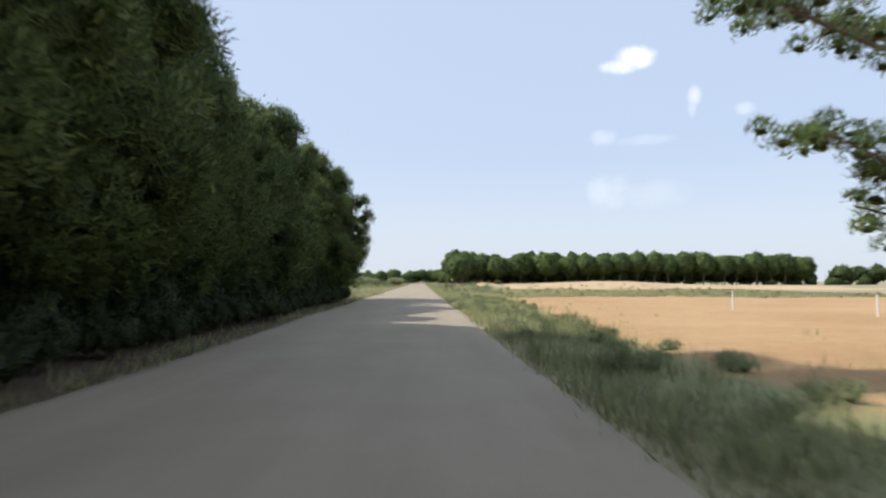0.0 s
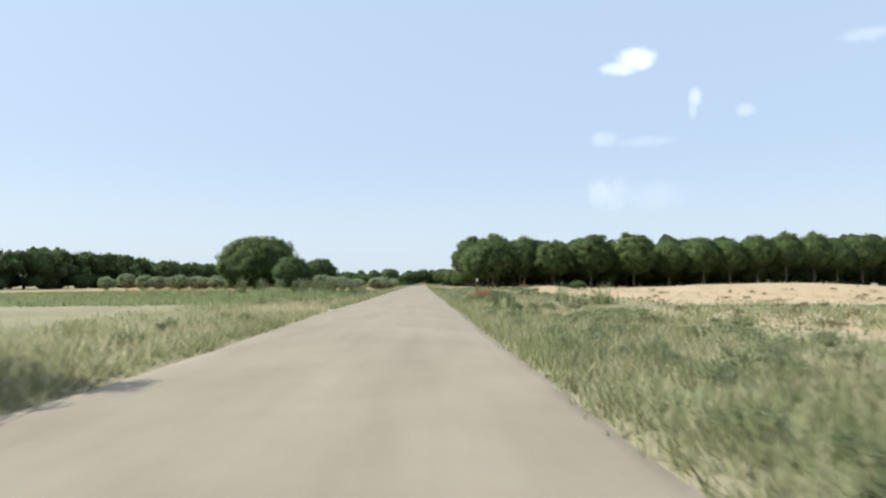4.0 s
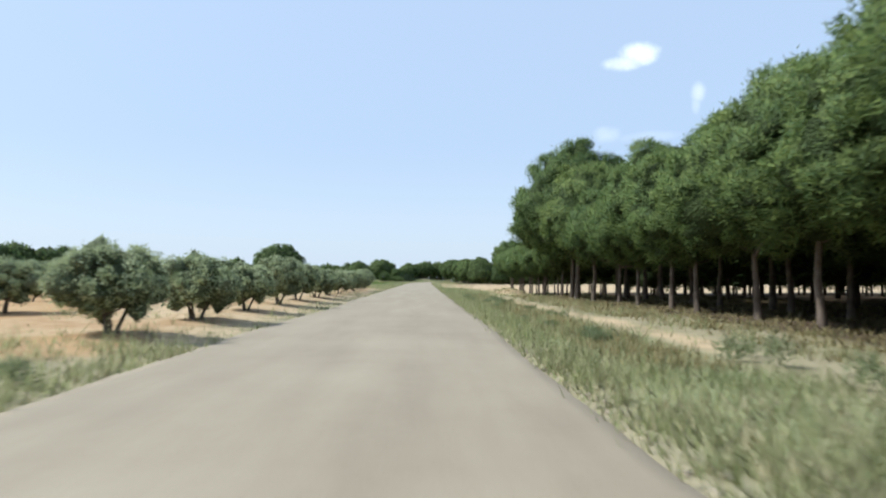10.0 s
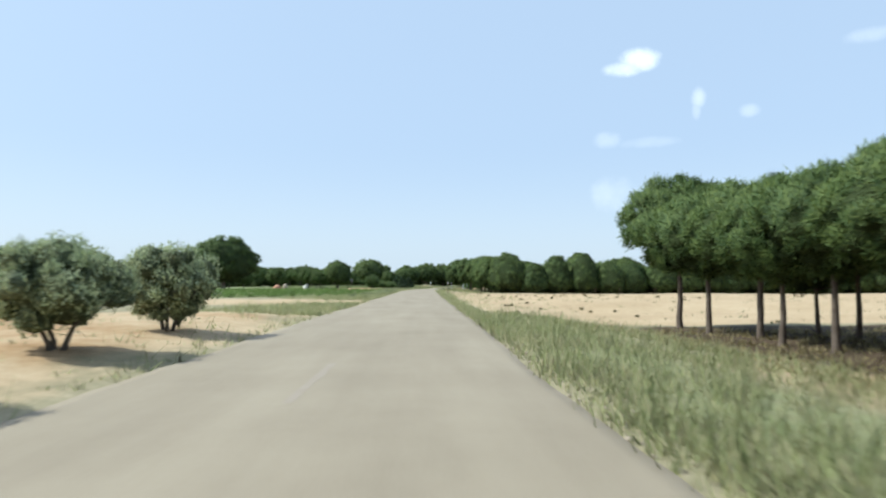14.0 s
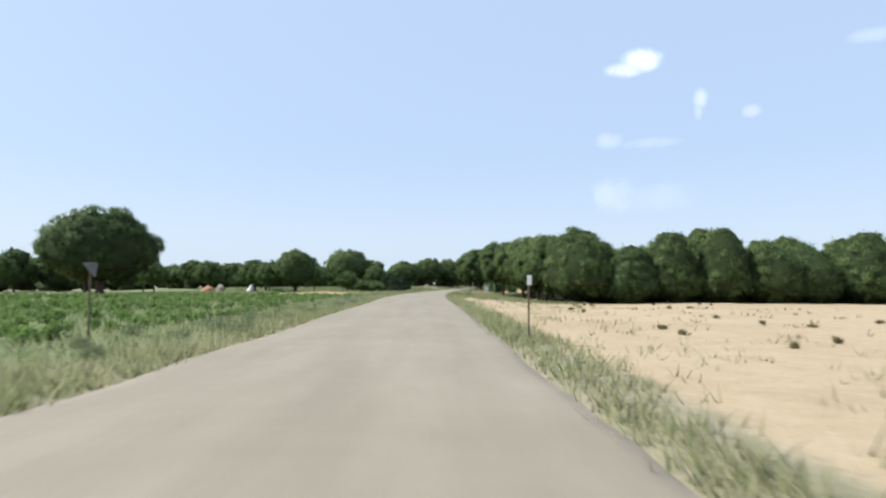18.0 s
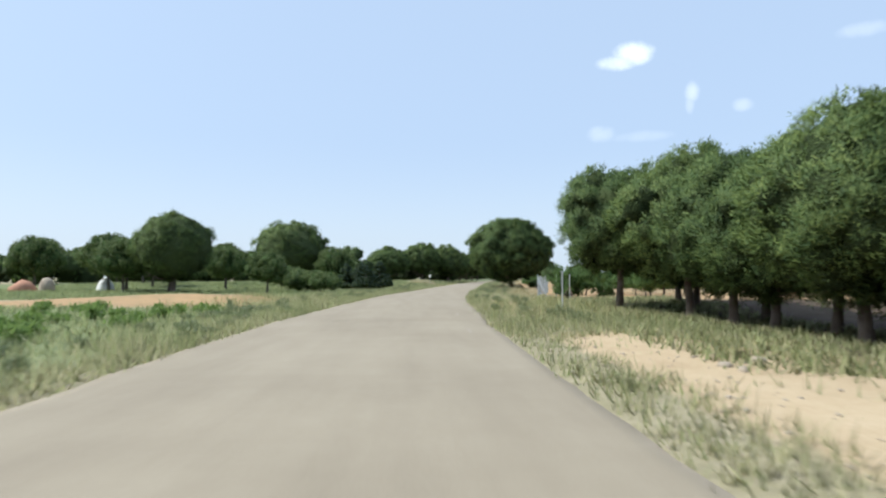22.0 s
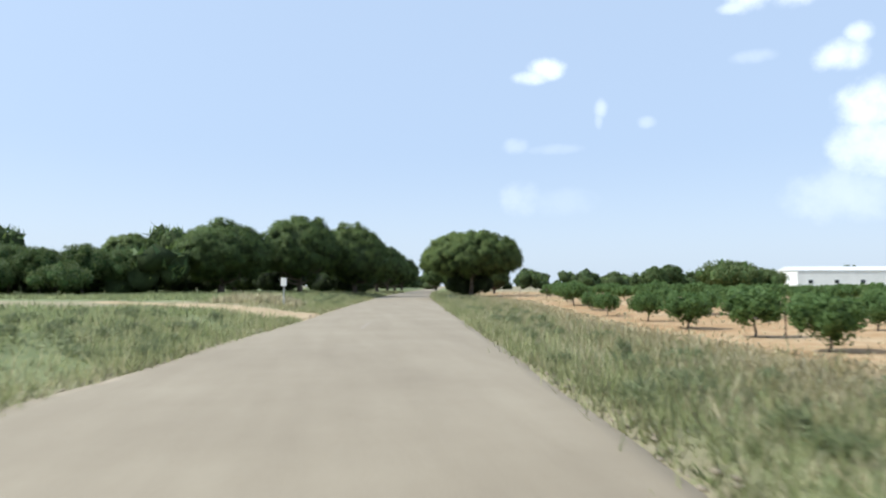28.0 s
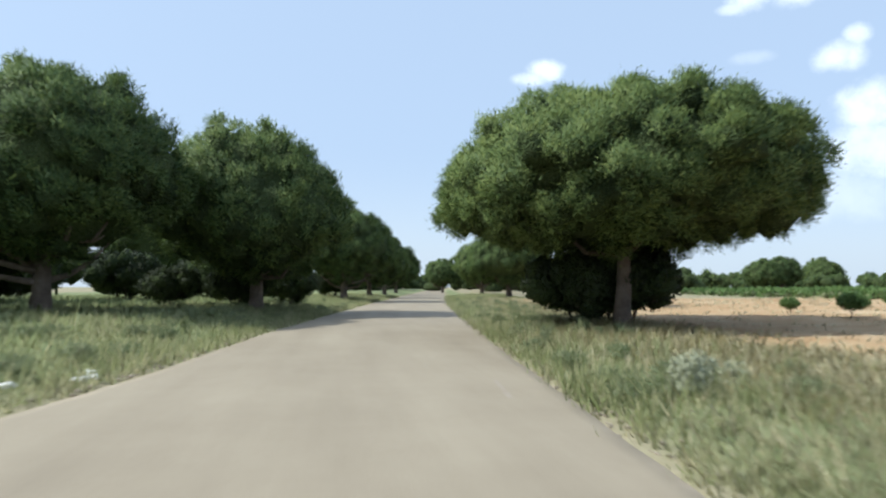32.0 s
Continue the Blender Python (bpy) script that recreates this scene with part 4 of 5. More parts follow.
for i, (x, y, s) in enumerate([(26, 446, 0.95), (29, 470, 0.9), (36, 500, 0.95), (34, 530, 1.0), (79.0, 481, 0.74), (84.5, 484, 0.8), (158, 560, 1.35), (24, 420, 0.5), (231.1, 620, 1.0), (203.0, 560, 1.2)]):
    left_row[i % 2].at(x, y, s, i * 2.1 + 0.5)


# ---- other trees ----
def leafy_tree(name, seed, h, r, z0, n, per, mats, label, group="", stems=1, r0=0.1, cr=0.5, length=0.16, width=0.09, bark=None, dome=0.5, core=0.72, hollow=0.15, solid=0.6):
    def make():
        rng = np.random.default_rng(seed + 5)
        s = Soup()
        for i in range(stems):
            a = i * 6.28 / stems + rng.uniform(-0.4, 0.4)
            out = (0.0 if stems == 1 else 0.22)
            foot = np.array([math.cos(a) * out * 0.5, math.sin(a) * out * 0.5, -0.15])
            mid = np.array([math.cos(a) * (out + 0.1), math.sin(a) * (out + 0.1), z0 + 0.15 * (h - z0)])
            tip = np.array([math.cos(a) * r * 0.45, math.sin(a) * r * 0.45, z0 + 0.6 * (h - z0)])
            tube(s, [foot, (foot + mid) / 2 + rng.normal(0, 0.04, 3), mid, tip], r0 * np.array([1.3, 1.0, 0.75, 0.25]), 7)
            for k in range(4 if stems == 1 else 2):
                b = a + rng.uniform(-1.4, 1.4) if stems > 1 else k * 1.57 + rng.uniform(-0.4, 0.4)
                e = mid + np.array([math.cos(b) * r * 0.6, math.sin(b) * r * 0.6, (h - z0) * rng.uniform(0.2, 0.5)])
                tube(s, [mid, (mid + e) / 2 + rng.normal(0, 0.06, 3), e], r0 * np.array([0.5, 0.35, 0.12]), 5)
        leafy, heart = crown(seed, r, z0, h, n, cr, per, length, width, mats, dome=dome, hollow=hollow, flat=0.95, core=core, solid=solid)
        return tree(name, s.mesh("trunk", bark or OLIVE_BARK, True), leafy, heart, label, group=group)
    return Kind(make)


olives = [leafy_tree("olive_tree", s, h, 1.5, 0.12, 46, 130, (OLIVE, OLIVE_SHADED), "grey-green olive tree with forked stems on ploughed red earth", "olive grove", 3, 0.055, 0.38, 0.12, 0.045)
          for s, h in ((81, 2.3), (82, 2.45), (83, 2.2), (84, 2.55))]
scatter(olives, [(-6.5, 142.55 + 4.75 * i) for i in range(12)], 0.08, 0.76, 0.84)
scatter(olives, rows(-42, -11.2, 4.75, 140.2, 196, 4.75), 0.3, 0.74, 0.9)

def almond_kind(seed, name="almond_tree", leaf=None, label="ragged roadside almond tree over dry grass", group="", branches=11, core=0.45):
    """A ragged tree: leaning stems, arching branches hung with loose leaf sprays, upright shoots on top."""
    def make():
        g = np.random.default_rng(seed)
        leafy, heart, wood = Soup(), Soup(), Soup()
        for k in range(3):
            a = k * 2.1 + g.uniform(-0.3, 0.3)
            foot = np.array([math.cos(a) * 0.12, math.sin(a) * 0.12, -0.2])
            fork = np.array([math.cos(a) * 0.4, math.sin(a) * 0.4, g.uniform(0.7, 1.0)])
            tube(wood, [foot, (foot + fork) / 2 + g.normal(0, 0.05, 3), fork], [0.15, 0.12, 0.1], 7)
            for b in range(branches):
                c = a + g.uniform(-1.3, 1.3)
                out, rise = g.uniform(0.6, 2.3), g.uniform(-0.35, 2.8)
                rise = min(rise, 3.1 - 0.55 * out)
                tip = fork + (math.cos(c) * out, math.sin(c) * out, rise)
                mid = (fork + tip) / 2 + (0, 0, 0.3) + g.normal(0, 0.1, 3)
                tube(wood, [fork, mid, tip], [0.06, 0.04, 0.012], 5)
                for t in g.uniform(0.2, 1.05, 15):
                    p = (1 - t) ** 2 * fork + 2 * t * (1 - t) * mid + t * t * tip + g.normal(0, 0.2, 3)
                    clump(leafy, heart, g, p, g.uniform(0.25, 0.5), 80, 0.13, 0.055, 0.9, core)
                if rise > 0.6:
                    for _ in range(2):
                        e = tip + g.normal(0, 0.12, 3) + (0, 0, g.uniform(0.35, 0.8))
                        tube(wood, [tip, e], [0.012, 0.004], 4)
                        n = 46
                        along = tip + (e - tip) * g.uniform(0.1, 1.05, (n, 1)) + g.normal(0, 0.05, (n, 3))
                        leaves(leafy, g, along, unit(g, n) + (0, 0, 0.4), 0.11, 0.045)
        return tree(name, wood.mesh("trunk", OLIVE_BARK, True), leafy.mesh("crown", leaf or ALMOND), heart.mesh("crown_heart", FRUIT_SHADED if leaf else PINE_SHADED, True), label, group=group)
    return Kind(make)


almonds = [almond_kind(91), almond_kind(92)]
for i, (x, y, s) in enumerate([(-9.7, 60.5, 1.2), (-15.2, 66.5, 1.15), (-13.4, 55.0, 0.95), (-20, 60, 1.1), (-26, 70, 1.1)]):
    almonds[i % 2].at(x, y, s, i * 1.9)

fruit = [leafy_tree("fruit_tree", s, 1.95, 1.25, 0.36, 24, 90, (FRUIT, FRUIT_SHADED), "small leafy fruit tree in bare sandy earth", "orchard", 1, 0.05, 0.42, 0.18, 0.12, core=0.5, solid=0.5) for s in (101, 102, 103)]
places = []
for r in range(9):
    for i in range(22):
        y = 334 + i * 3.6 + (r % 2) * 0.6
        places.append((float(track(y)) + 8.6 + max(0.0, y - 372) * 0.17 + r * 4.7, y))
far_rows = [p for p in places if p[1] > 396]
scatter(fruit, [p for p in places if p[1] <= 396 and (p[0] - 9.2) ** 2 + (p[1] - 339.5) ** 2 > 36 and (p[0] - 18.4) ** 2 + (p[1] - 405) ** 2 > 50], 0.35, 0.44, 0.64)
scatter(fruit, [p for p in far_rows if (p[0] - 18.4) ** 2 + (p[1] - 405) ** 2 > 50], 0.35, 0.30, 0.46)
scatter(fruit, rows(15.5, 34, 3.6, 319, 331, 3.6), 0.4, 0.7, 0.95)
big_fruit = leafy_tree("fruit_tree", 105, 2.4, 1.35, 0.45, 46, 120, (FRUIT, FRUIT_SHADED), "bushy bright green fruit tree by the wire fence", "orchard", 2, 0.06, 0.42, 0.17, 0.10, core=0.5, solid=0.5)
for i, (x, y, s) in enumerate([(11.8, 320.0, 0.9), (14.3, 313.7, 0.72), (16.4, 316.6, 0.85), (75.6, 442.2, 1.15), (78.6, 443.7, 1.0)]):
    big_fruit.at(x, y, s, i * 2.0)
fence_fruit = almond_kind(94, "fruit_tree", FRUIT, "bushy bright green fruit tree with long shoots by a fence", "orchard", 8, 0.3)
for x, y, s, a in ((8.7, 311.8, 0.52, 0.4), (9.3, 315.2, 0.42, 2.0), (10.9, 311.7, 0.30, 3.3)):
    fence_fruit.at(x, y, s, a)

bush = leafy_tree("roadside_bush", 111, 1.9, 1.8, 0.1, 34, 120, (BUSH, FRUIT_SHADED), "rounded leafy green roadside bush", "", 3, 0.05, 0.5, 0.16, 0.09)
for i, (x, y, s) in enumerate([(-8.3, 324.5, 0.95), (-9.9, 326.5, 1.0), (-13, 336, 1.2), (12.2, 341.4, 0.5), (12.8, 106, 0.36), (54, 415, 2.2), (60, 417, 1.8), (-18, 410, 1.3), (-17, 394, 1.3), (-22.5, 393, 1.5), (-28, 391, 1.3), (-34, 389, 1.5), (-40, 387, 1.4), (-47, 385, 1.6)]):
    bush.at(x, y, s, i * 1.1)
shade_bush = leafy_tree("shade_bush", 117, 1.9, 1.5, 0.05, 46, 130, (SHADED_LEAVES, PINE_SHADED), "dense bush round the foot of a pine, coloured as shaded", "", 3, 0.05, 0.42, 0.13, 0.06)
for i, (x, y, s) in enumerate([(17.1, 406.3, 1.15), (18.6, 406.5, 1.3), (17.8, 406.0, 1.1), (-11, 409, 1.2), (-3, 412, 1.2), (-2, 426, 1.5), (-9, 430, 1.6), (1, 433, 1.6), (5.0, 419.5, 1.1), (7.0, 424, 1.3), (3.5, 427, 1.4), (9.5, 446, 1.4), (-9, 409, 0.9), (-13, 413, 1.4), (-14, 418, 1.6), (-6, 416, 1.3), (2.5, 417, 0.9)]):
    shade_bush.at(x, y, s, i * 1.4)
undergrowth = leafy_tree("undergrowth_bush", 113, 1.5, 1.25, 0.02, 24, 90, (SHADED_LEAVES, PINE_SHADED), "undergrowth bush at the foot of the wood, coloured as shaded", "undergrowth of the wood", 3, 0.04, 0.42, 0.15, 0.07)
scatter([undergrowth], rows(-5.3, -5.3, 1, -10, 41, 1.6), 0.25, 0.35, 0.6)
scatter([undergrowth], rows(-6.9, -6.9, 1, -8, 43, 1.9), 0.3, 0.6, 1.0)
meadow_tree = leafy_tree("meadow_tree", 115, 4.4, 2.2, 0.9, 52, 110, (BUSH, FRUIT_SHADED), "loose-crowned broadleaf tree at the edge of the meadow", "", 1, 0.12, 0.6, 0.2, 0.11)
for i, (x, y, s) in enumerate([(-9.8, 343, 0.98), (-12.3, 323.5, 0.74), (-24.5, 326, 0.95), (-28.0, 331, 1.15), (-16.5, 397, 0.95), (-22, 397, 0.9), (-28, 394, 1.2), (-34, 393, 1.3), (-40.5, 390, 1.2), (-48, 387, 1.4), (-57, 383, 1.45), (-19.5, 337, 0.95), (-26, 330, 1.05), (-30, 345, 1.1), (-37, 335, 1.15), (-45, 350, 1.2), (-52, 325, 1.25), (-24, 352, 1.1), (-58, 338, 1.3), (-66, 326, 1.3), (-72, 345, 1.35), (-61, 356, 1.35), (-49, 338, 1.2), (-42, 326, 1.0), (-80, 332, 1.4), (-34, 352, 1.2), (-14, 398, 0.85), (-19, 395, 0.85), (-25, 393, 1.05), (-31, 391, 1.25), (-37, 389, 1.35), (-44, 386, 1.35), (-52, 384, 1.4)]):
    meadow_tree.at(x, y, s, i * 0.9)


def conifer_kind(seed, h, r):
    def make():
        rng = np.random.default_rng(seed)
        leafy, heart, s = Soup(), Soup(), Soup()
        tube(s, [(0, 0, -0.2), (0.03, 0, h * 0.5), (0, 0.02, h * 0.97)], [0.11, 0.07, 0.015], 7)
        z = 0.25
        while z < h:
            t = z / h
            ring = r * (1 - t) ** 0.8 + 0.06
            for k in range(max(4, int(13 * (1 - t)))):
                a = rng.uniform(0, 6.28)
                d = np.array([math.cos(a), math.sin(a), 0.25])
                for q in np.linspace(0.35, 1, 4):
                    clump(leafy, heart, rng, np.array([0, 0, z]) + d * ring * q, 0.26, 18, 0.2, 0.06, 0.7, 0.8)
            z += 0.32
        return tree("young_conifer", s.mesh("trunk", BARK, True), leafy.mesh("crown", CONIFER), heart.mesh("crown_heart", PINE_SHADED, True), "young blue-green conifer with a pointed top", group="young conifers")
    return Kind(make)


conifer = conifer_kind(121, 3.2, 1.65)
for i, (x, y, s) in enumerate([(-4.5, 338.0, 0.86), (-6.2, 337.0, 0.82), (-7.8, 338.4, 0.8), (-5.6, 335.4, 0.74), (-4.8, 340.2, 0.7)]):
    conifer.at(x, y, s, i * 1.7)


# ---- woods too far off to count ----
def far_wood(name, label, spots, seed):
    rng = np.random.default_rng(seed)
    leafy, heart = Soup(), Soup()
    for x, y, h, r in spots:
        z = float(terrain(x, y))
        tube(heart, [(x, y, z - 0.3), (x, y, z + h * 0.6)], [0.16, 0.1], 5)
        low = np.array([x + rng.normal(0, r * 0.5), y + rng.normal(0, r * 0.5), z + h * 0.22])
        clump(leafy, heart, rng, low, r * 0.75, 24, 0.7, 0.3, 0.7, 0.9)
        for _ in range(9):
            d = unit(rng, 1)[0]
            c = np.array([x, y, z + h * 0.6]) + d * (r * 0.6, r * 0.6, h * 0.26)
            clump(leafy, heart, rng, c, r * rng.uniform(0.45, 0.65), 26, 0.8, 0.36, 0.85, 0.9)
    ob = new(name)
    tagged(ob, label, "wood", kind="stuff")
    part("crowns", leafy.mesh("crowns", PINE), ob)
    part("shaded_inside", heart.mesh("shaded_inside", PINE_SHADED, True), ob)


far = []
for y in np.arange(95, 300, 4.6):
    for k in range(2):
        far.append((-74 - k * 6 + rnd.uniform(-2, 2), y + rnd.uniform(-1.5, 1.5), rnd.uniform(6.6, 8.2), rnd.uniform(2.8, 3.6)))
for x in np.arange(-150, -60, 5.2):
    for k in range(2):
        far.append((x + rnd.uniform(-2, 2), 330 + k * 7 + rnd.uniform(-3, 3) - (x + 60) * 0.2, rnd.uniform(5.5, 7.5), rnd.uniform(2.6, 3.4)))
for x in np.arange(-104, -34, 4.2):
    far.append((x + rnd.uniform(-2, 2), 394 + rnd.uniform(-4, 4), rnd.uniform(4.6, 6.6), rnd.uniform(2.6, 3.4)))
for x in np.arange(-150, -38, 3.4):
    far.append((x + rnd.uniform(-1, 1), 356 + rnd.uniform(-3, 3) - (x + 60) * 0.2, rnd.uniform(2.6, 3.6), rnd.uniform(2.0, 2.6)))
for x in np.arange(-64, -11, 2.6):
    far.append((x + rnd.uniform(-1, 1), 402 + rnd.uniform(-2, 2) - (x + 30) * 0.2, rnd.uniform(3.0, 4.4), rnd.uniform(1.9, 2.6)))
far_wood("far_wood", "dark line of pine wood beyond the fields", far, 5)
far = []
for x in np.arange(-220, -14, 6.0):
    far.append((x + rnd.uniform(-2, 2), 430 + rnd.uniform(-12, 12) + abs(x) * 0.15, rnd.uniform(5, 8), rnd.uniform(2.8, 4.0)))
for x in np.arange(-70, 0, 5.0):
    far.append((x + rnd.uniform(-2, 2), 462 + rnd.uniform(-6, 6), rnd.uniform(5, 7), rnd.uniform(2.8, 3.6)))
for x in np.arange(44, 300, 4.5):
    far.append((x + rnd.uniform(-2, 2), 520 + rnd.uniform(-14, 14), rnd.uniform(3.0, 5.0), rnd.uniform(2.4, 3.4)))
for x in np.arange(-46, -16, 4.0):
    far.append((x + rnd.uniform(-2, 2), 418 + rnd.uniform(-6, 6) + abs(x) * 0.3, rnd.uniform(2.5, 3.5), rnd.uniform(1.8, 2.4)))
for x in np.arange(44, 420, 6.5):
    far.append((x + rnd.uniform(-2, 2), 590 + rnd.uniform(-20, 20) + x * 0.12, rnd.uniform(4.5, 8), rnd.uniform(3.0, 4.6)))
for x in np.arange(84, 260, 6.0):
    far.append((x + rnd.uniform(-2, 2), 210 + rnd.uniform(-8, 8), rnd.uniform(5, 7.5), rnd.uniform(3.0, 4.0)))
for y in np.arange(520, 900, 9.0):
    for side in (-16, 14):
        far.append((float(track(y)) + side + rnd.uniform(-3, 3) + (3 if side > 0 else 0), y, rnd.uniform(6, 8.5), rnd.uniform(3.2, 4.4)))
far_wood("distant_wood", "distant pines along the horizon", far, 6)

# ---- grass, weeds and vines ----
def blades(name, label, category, rng, X, Y, per, height, width, material, lean=0.35, spread=0.10):
    """Tufts of grass blades at the places given."""
    n = len(X)
    Z = terrain(X, Y)
    bx = np.repeat(X, per) + rng.normal(0, spread, n * per)
    by = np.repeat(Y, per) + rng.normal(0, spread, n * per)
    bz = np.repeat(Z, per) - 0.03
    h = np.repeat(height * rng.uniform(0.5, 1.35, n), per) * rng.uniform(0.6, 1.2, n * per)
    a = rng.uniform(0, 6.28, n * per)
    w = width * rng.uniform(0.6, 1.5, n * per)
    lx, ly = rng.normal(0, lean, n * per) * h, rng.normal(0, lean, n * per) * h
    p = np.stack([bx - np.cos(a) * w, by - np.sin(a) * w, bz], 1)
    q = np.stack([bx + np.cos(a) * w, by + np.sin(a) * w, bz], 1)
    t = np.stack([bx + lx, by + ly, bz + h], 1)
    v = np.stack([p, q, t], 1).reshape(-1, 3)
    soft = np.array([0, 0, 1.0]) + rng.normal(0, 0.45, (n * per, 3))
    soft /= np.linalg.norm(soft, axis=1)[:, None]
    me = rounded(mesh_of(name, v, np.arange(3 * n * per).reshape(-1, 3), material, True), np.repeat(soft, 3, 0))
    return tagged(new(name, me), label, category, kind="stuff")


rng = np.random.default_rng(17)


def verge(side, count, out, y0=-8, y1=470):
    """Tufts thickest beside the road, thinning outwards."""
    Y = rng.uniform(y0, y1, count)
    d = rng.beta(0.85, 1.9, count) * out + 0.10
    X = track(Y) + np.where(side < 0, LEFT - d, right_of(Y) + d)
    keep = 0.18 + 0.82 * (np.sin(X * 1.3 + Y * 0.9) * np.sin(Y * 0.37) * 0.5 + 0.5)
    U = X - track(Y)
    bare = np.maximum.reduce([box(U, Y, -8, -4, 80.5, 85.5, 0.6), box(U, Y, 4.3, 6.3, 138, 176, 0.3) * 0.93, box(U, Y, 2.9, 9, 138, 176, 0.5) * 0.6, box(U, Y, 2.0, 6.5, 76.6, 80.2, 0.4) * 0.93, box(U, Y, -20, -4, 219.5, 229.5, 0.8), side_track(U, Y), box(U, Y, -4.9, -4, 373, 379, 0.3), box(U, Y, -20, -5.8, 238, 300, 0.6) * 0.7, box(U, Y, -14, -4.0, 141, 205, 0.4) * 0.96,
                              box(U, Y, 2.35, 30, 206, 235, 0.3) * 0.96, box(U, Y, 1.5, 3.2, 254, 288, 1.5) * 0.72, box(U, Y, 2.95, 30, 235, 287, 0.4) * 0.95, box(U - 0.05 * np.clip(Y, 0, 50), Y, 3.4, 30, -20, 49, 0.7) * 0.97, box(U, Y, 5.3, 30, 316, 440, 1.3) * 0.98, box(U, Y, 0.5, 2.6, 291, 305, 0.5) * 0.7,
                              box(U, Y, 8, 30, 131, 206, 1) * 0.8, box(U, Y, 5.6, 40, 97, 130, 1.2) * 0.85, box(U, Y, 2.4, 12, 296, 311, 0.8) * 0.62, box(U, Y, -30, -4.3, -20, 47, 0.3) * 0.96])
    ok = (rng.random(count) < keep) & (rng.random(count) > bare)
    return X[ok], Y[ok]


for side in (-1, 1):
    X, Y = verge(side, 105000, 8.0)
    blades("verge_grass", "dry and green grass on the road verge", "grass", rng, X, Y, 7, 0.22, 0.011, GRASS, 0.42, 0.13)
    X, Y = verge(side, 12000, 8.0)
    calm = (X < 0) | (Y < 205) | (Y > 287)
    X, Y = X[calm], Y[calm]
    blades("tall_weeds", "tall seeding weeds on the verge", "weeds", rng, X, Y, 9, 0.42, 0.009, GRASS, 0.28, 0.12)


for side in (-1, 1):
    Y = rng.uniform(-8, 440, 13000)
    d = rng.uniform(0.03, 0.9, 13000)
    X = track(Y) + np.where(side < 0, LEFT - d, right_of(Y) + d)
    U = X - track(Y)
    ok = rng.random(13000) > np.maximum.reduce([box(U, Y, -8, -4, 80.5, 85.5, 0.6), box(U, Y, -20, -4, 219.5, 229.5, 0.8), side_track(U, Y), box(U, Y, 0.5, 3.5, 290, 307, 0.5), 0.7 * box(U, Y, -6, -4, 141, 210, 0.8), 0.94 * box(U, Y, 1.8, 3, 206, 240, 0.8), 0.8 * box(U, Y, 1.8, 3, 240, 288, 0.8), box(U, Y, -9, -4, -20, 46, 0.5), 0.95 * box(U, Y, -6, -4, 141, 210, 0.8)])
    blades("margin_grass", "short grass creeping over the crumbling road margin", "grass", rng, X[ok], Y[ok], 5, 0.13, 0.014, GRASS, 0.5, 0.07)


def field_tufts(name, label, u0, u1, y0, y1, count, height, material, per=5, width=0.026):
    Y = rng.uniform(y0, y1, count)
    X = track(Y) + rng.uniform(u0, u1, count)
    blades(name, label, "grass", rng, X, Y, per, height, width, material, 0.4, 0.16)


field_tufts("meadow_grass", "green meadow grass", -45, -8, 89, 138, 20000, 0.26, MEADOW)
field_tufts("meadow_grass", "green meadow grass with dry stalks", -45, -7, 312, 366, 19000, 0.26, MEADOW)
field_tufts("meadow_grass", "green grass under the pines", -40, -7, 378, 440, 16000, 0.26, MEADOW)
field_tufts("meadow_grass", "weedy dry grass", -40, -7, 46, 66, 9000, 0.26, GRASS)
field_tufts("field_weeds", "sparse dry weeds on pale ground", 6, 45, 49, 88, 8000, 0.22, GRASS)
field_tufts("field_weeds", "sparse dry weeds on pale ground", 6, 45, 88, 112, 700, 0.18, GRASS)
field_tufts("field_weeds", "sparse dry weeds on pale ground", 6, 40, 112, 132, 1300, 0.18, STRAW)
field_tufts("field_weeds", "scattered weeds on sand", 5, 40, 205, 271, 420, 0.16, WEED)
field_tufts("field_weeds", "brown dry grass under planted pines", 6.2, 20, 136, 204, 8500, 0.15, BROWN_GRASS)
field_tufts("field_weeds", "brown dry grass beside the sandy path", 2.9, 4.4, 138, 180, 3200, 0.17, BROWN_GRASS, 5, 0.016)
field_tufts("field_weeds", "grass below the wood edge", 4.5, 14, 282, 312, 4500, 0.22, GRASS)
field_tufts("field_weeds", "dry straw along the orchard", 4.4, 7.6, 312, 440, 8000, 0.13, STRAW)
field_tufts("field_weeds", "sparse straw in the orchard", 7.5, 30, 318, 440, 3500, 0.13, STRAW)
field_tufts("field_weeds", "pale dry grass mixed into the verge", 2.2, 6.5, 50, 136, 5500, 0.26, STRAW, 5, 0.012)
field_tufts("field_weeds", "pale dry grass mixed into the verge", 2.6, 6.0, 309, 440, 8000, 0.26, STRAW, 5, 0.012)
field_tufts("field_weeds", "brown seeding grass on the outer verge", 3.6, 6.6, 318, 440, 6000, 0.26, BROWN_GRASS, 5, 0.012)
field_tufts("field_weeds", "pale dry grass mixed into the verge", -8, -4.5, 48, 136, 5000, 0.3, STRAW, 4, 0.014)
field_tufts("heap_weeds", "brown dry weeds on a low earth heap", -10, -6, 374.0, 377.5, 900, 0.34, STRAW)
field_tufts("field_weeds", "dry grass between orchard rows", 30, 75, 330, 480, 5000, 0.3, MEADOW)
field_tufts("vine_field_grass", "grass among the vines", -45, -6, 238, 300, 15000, 0.24, MEADOW)


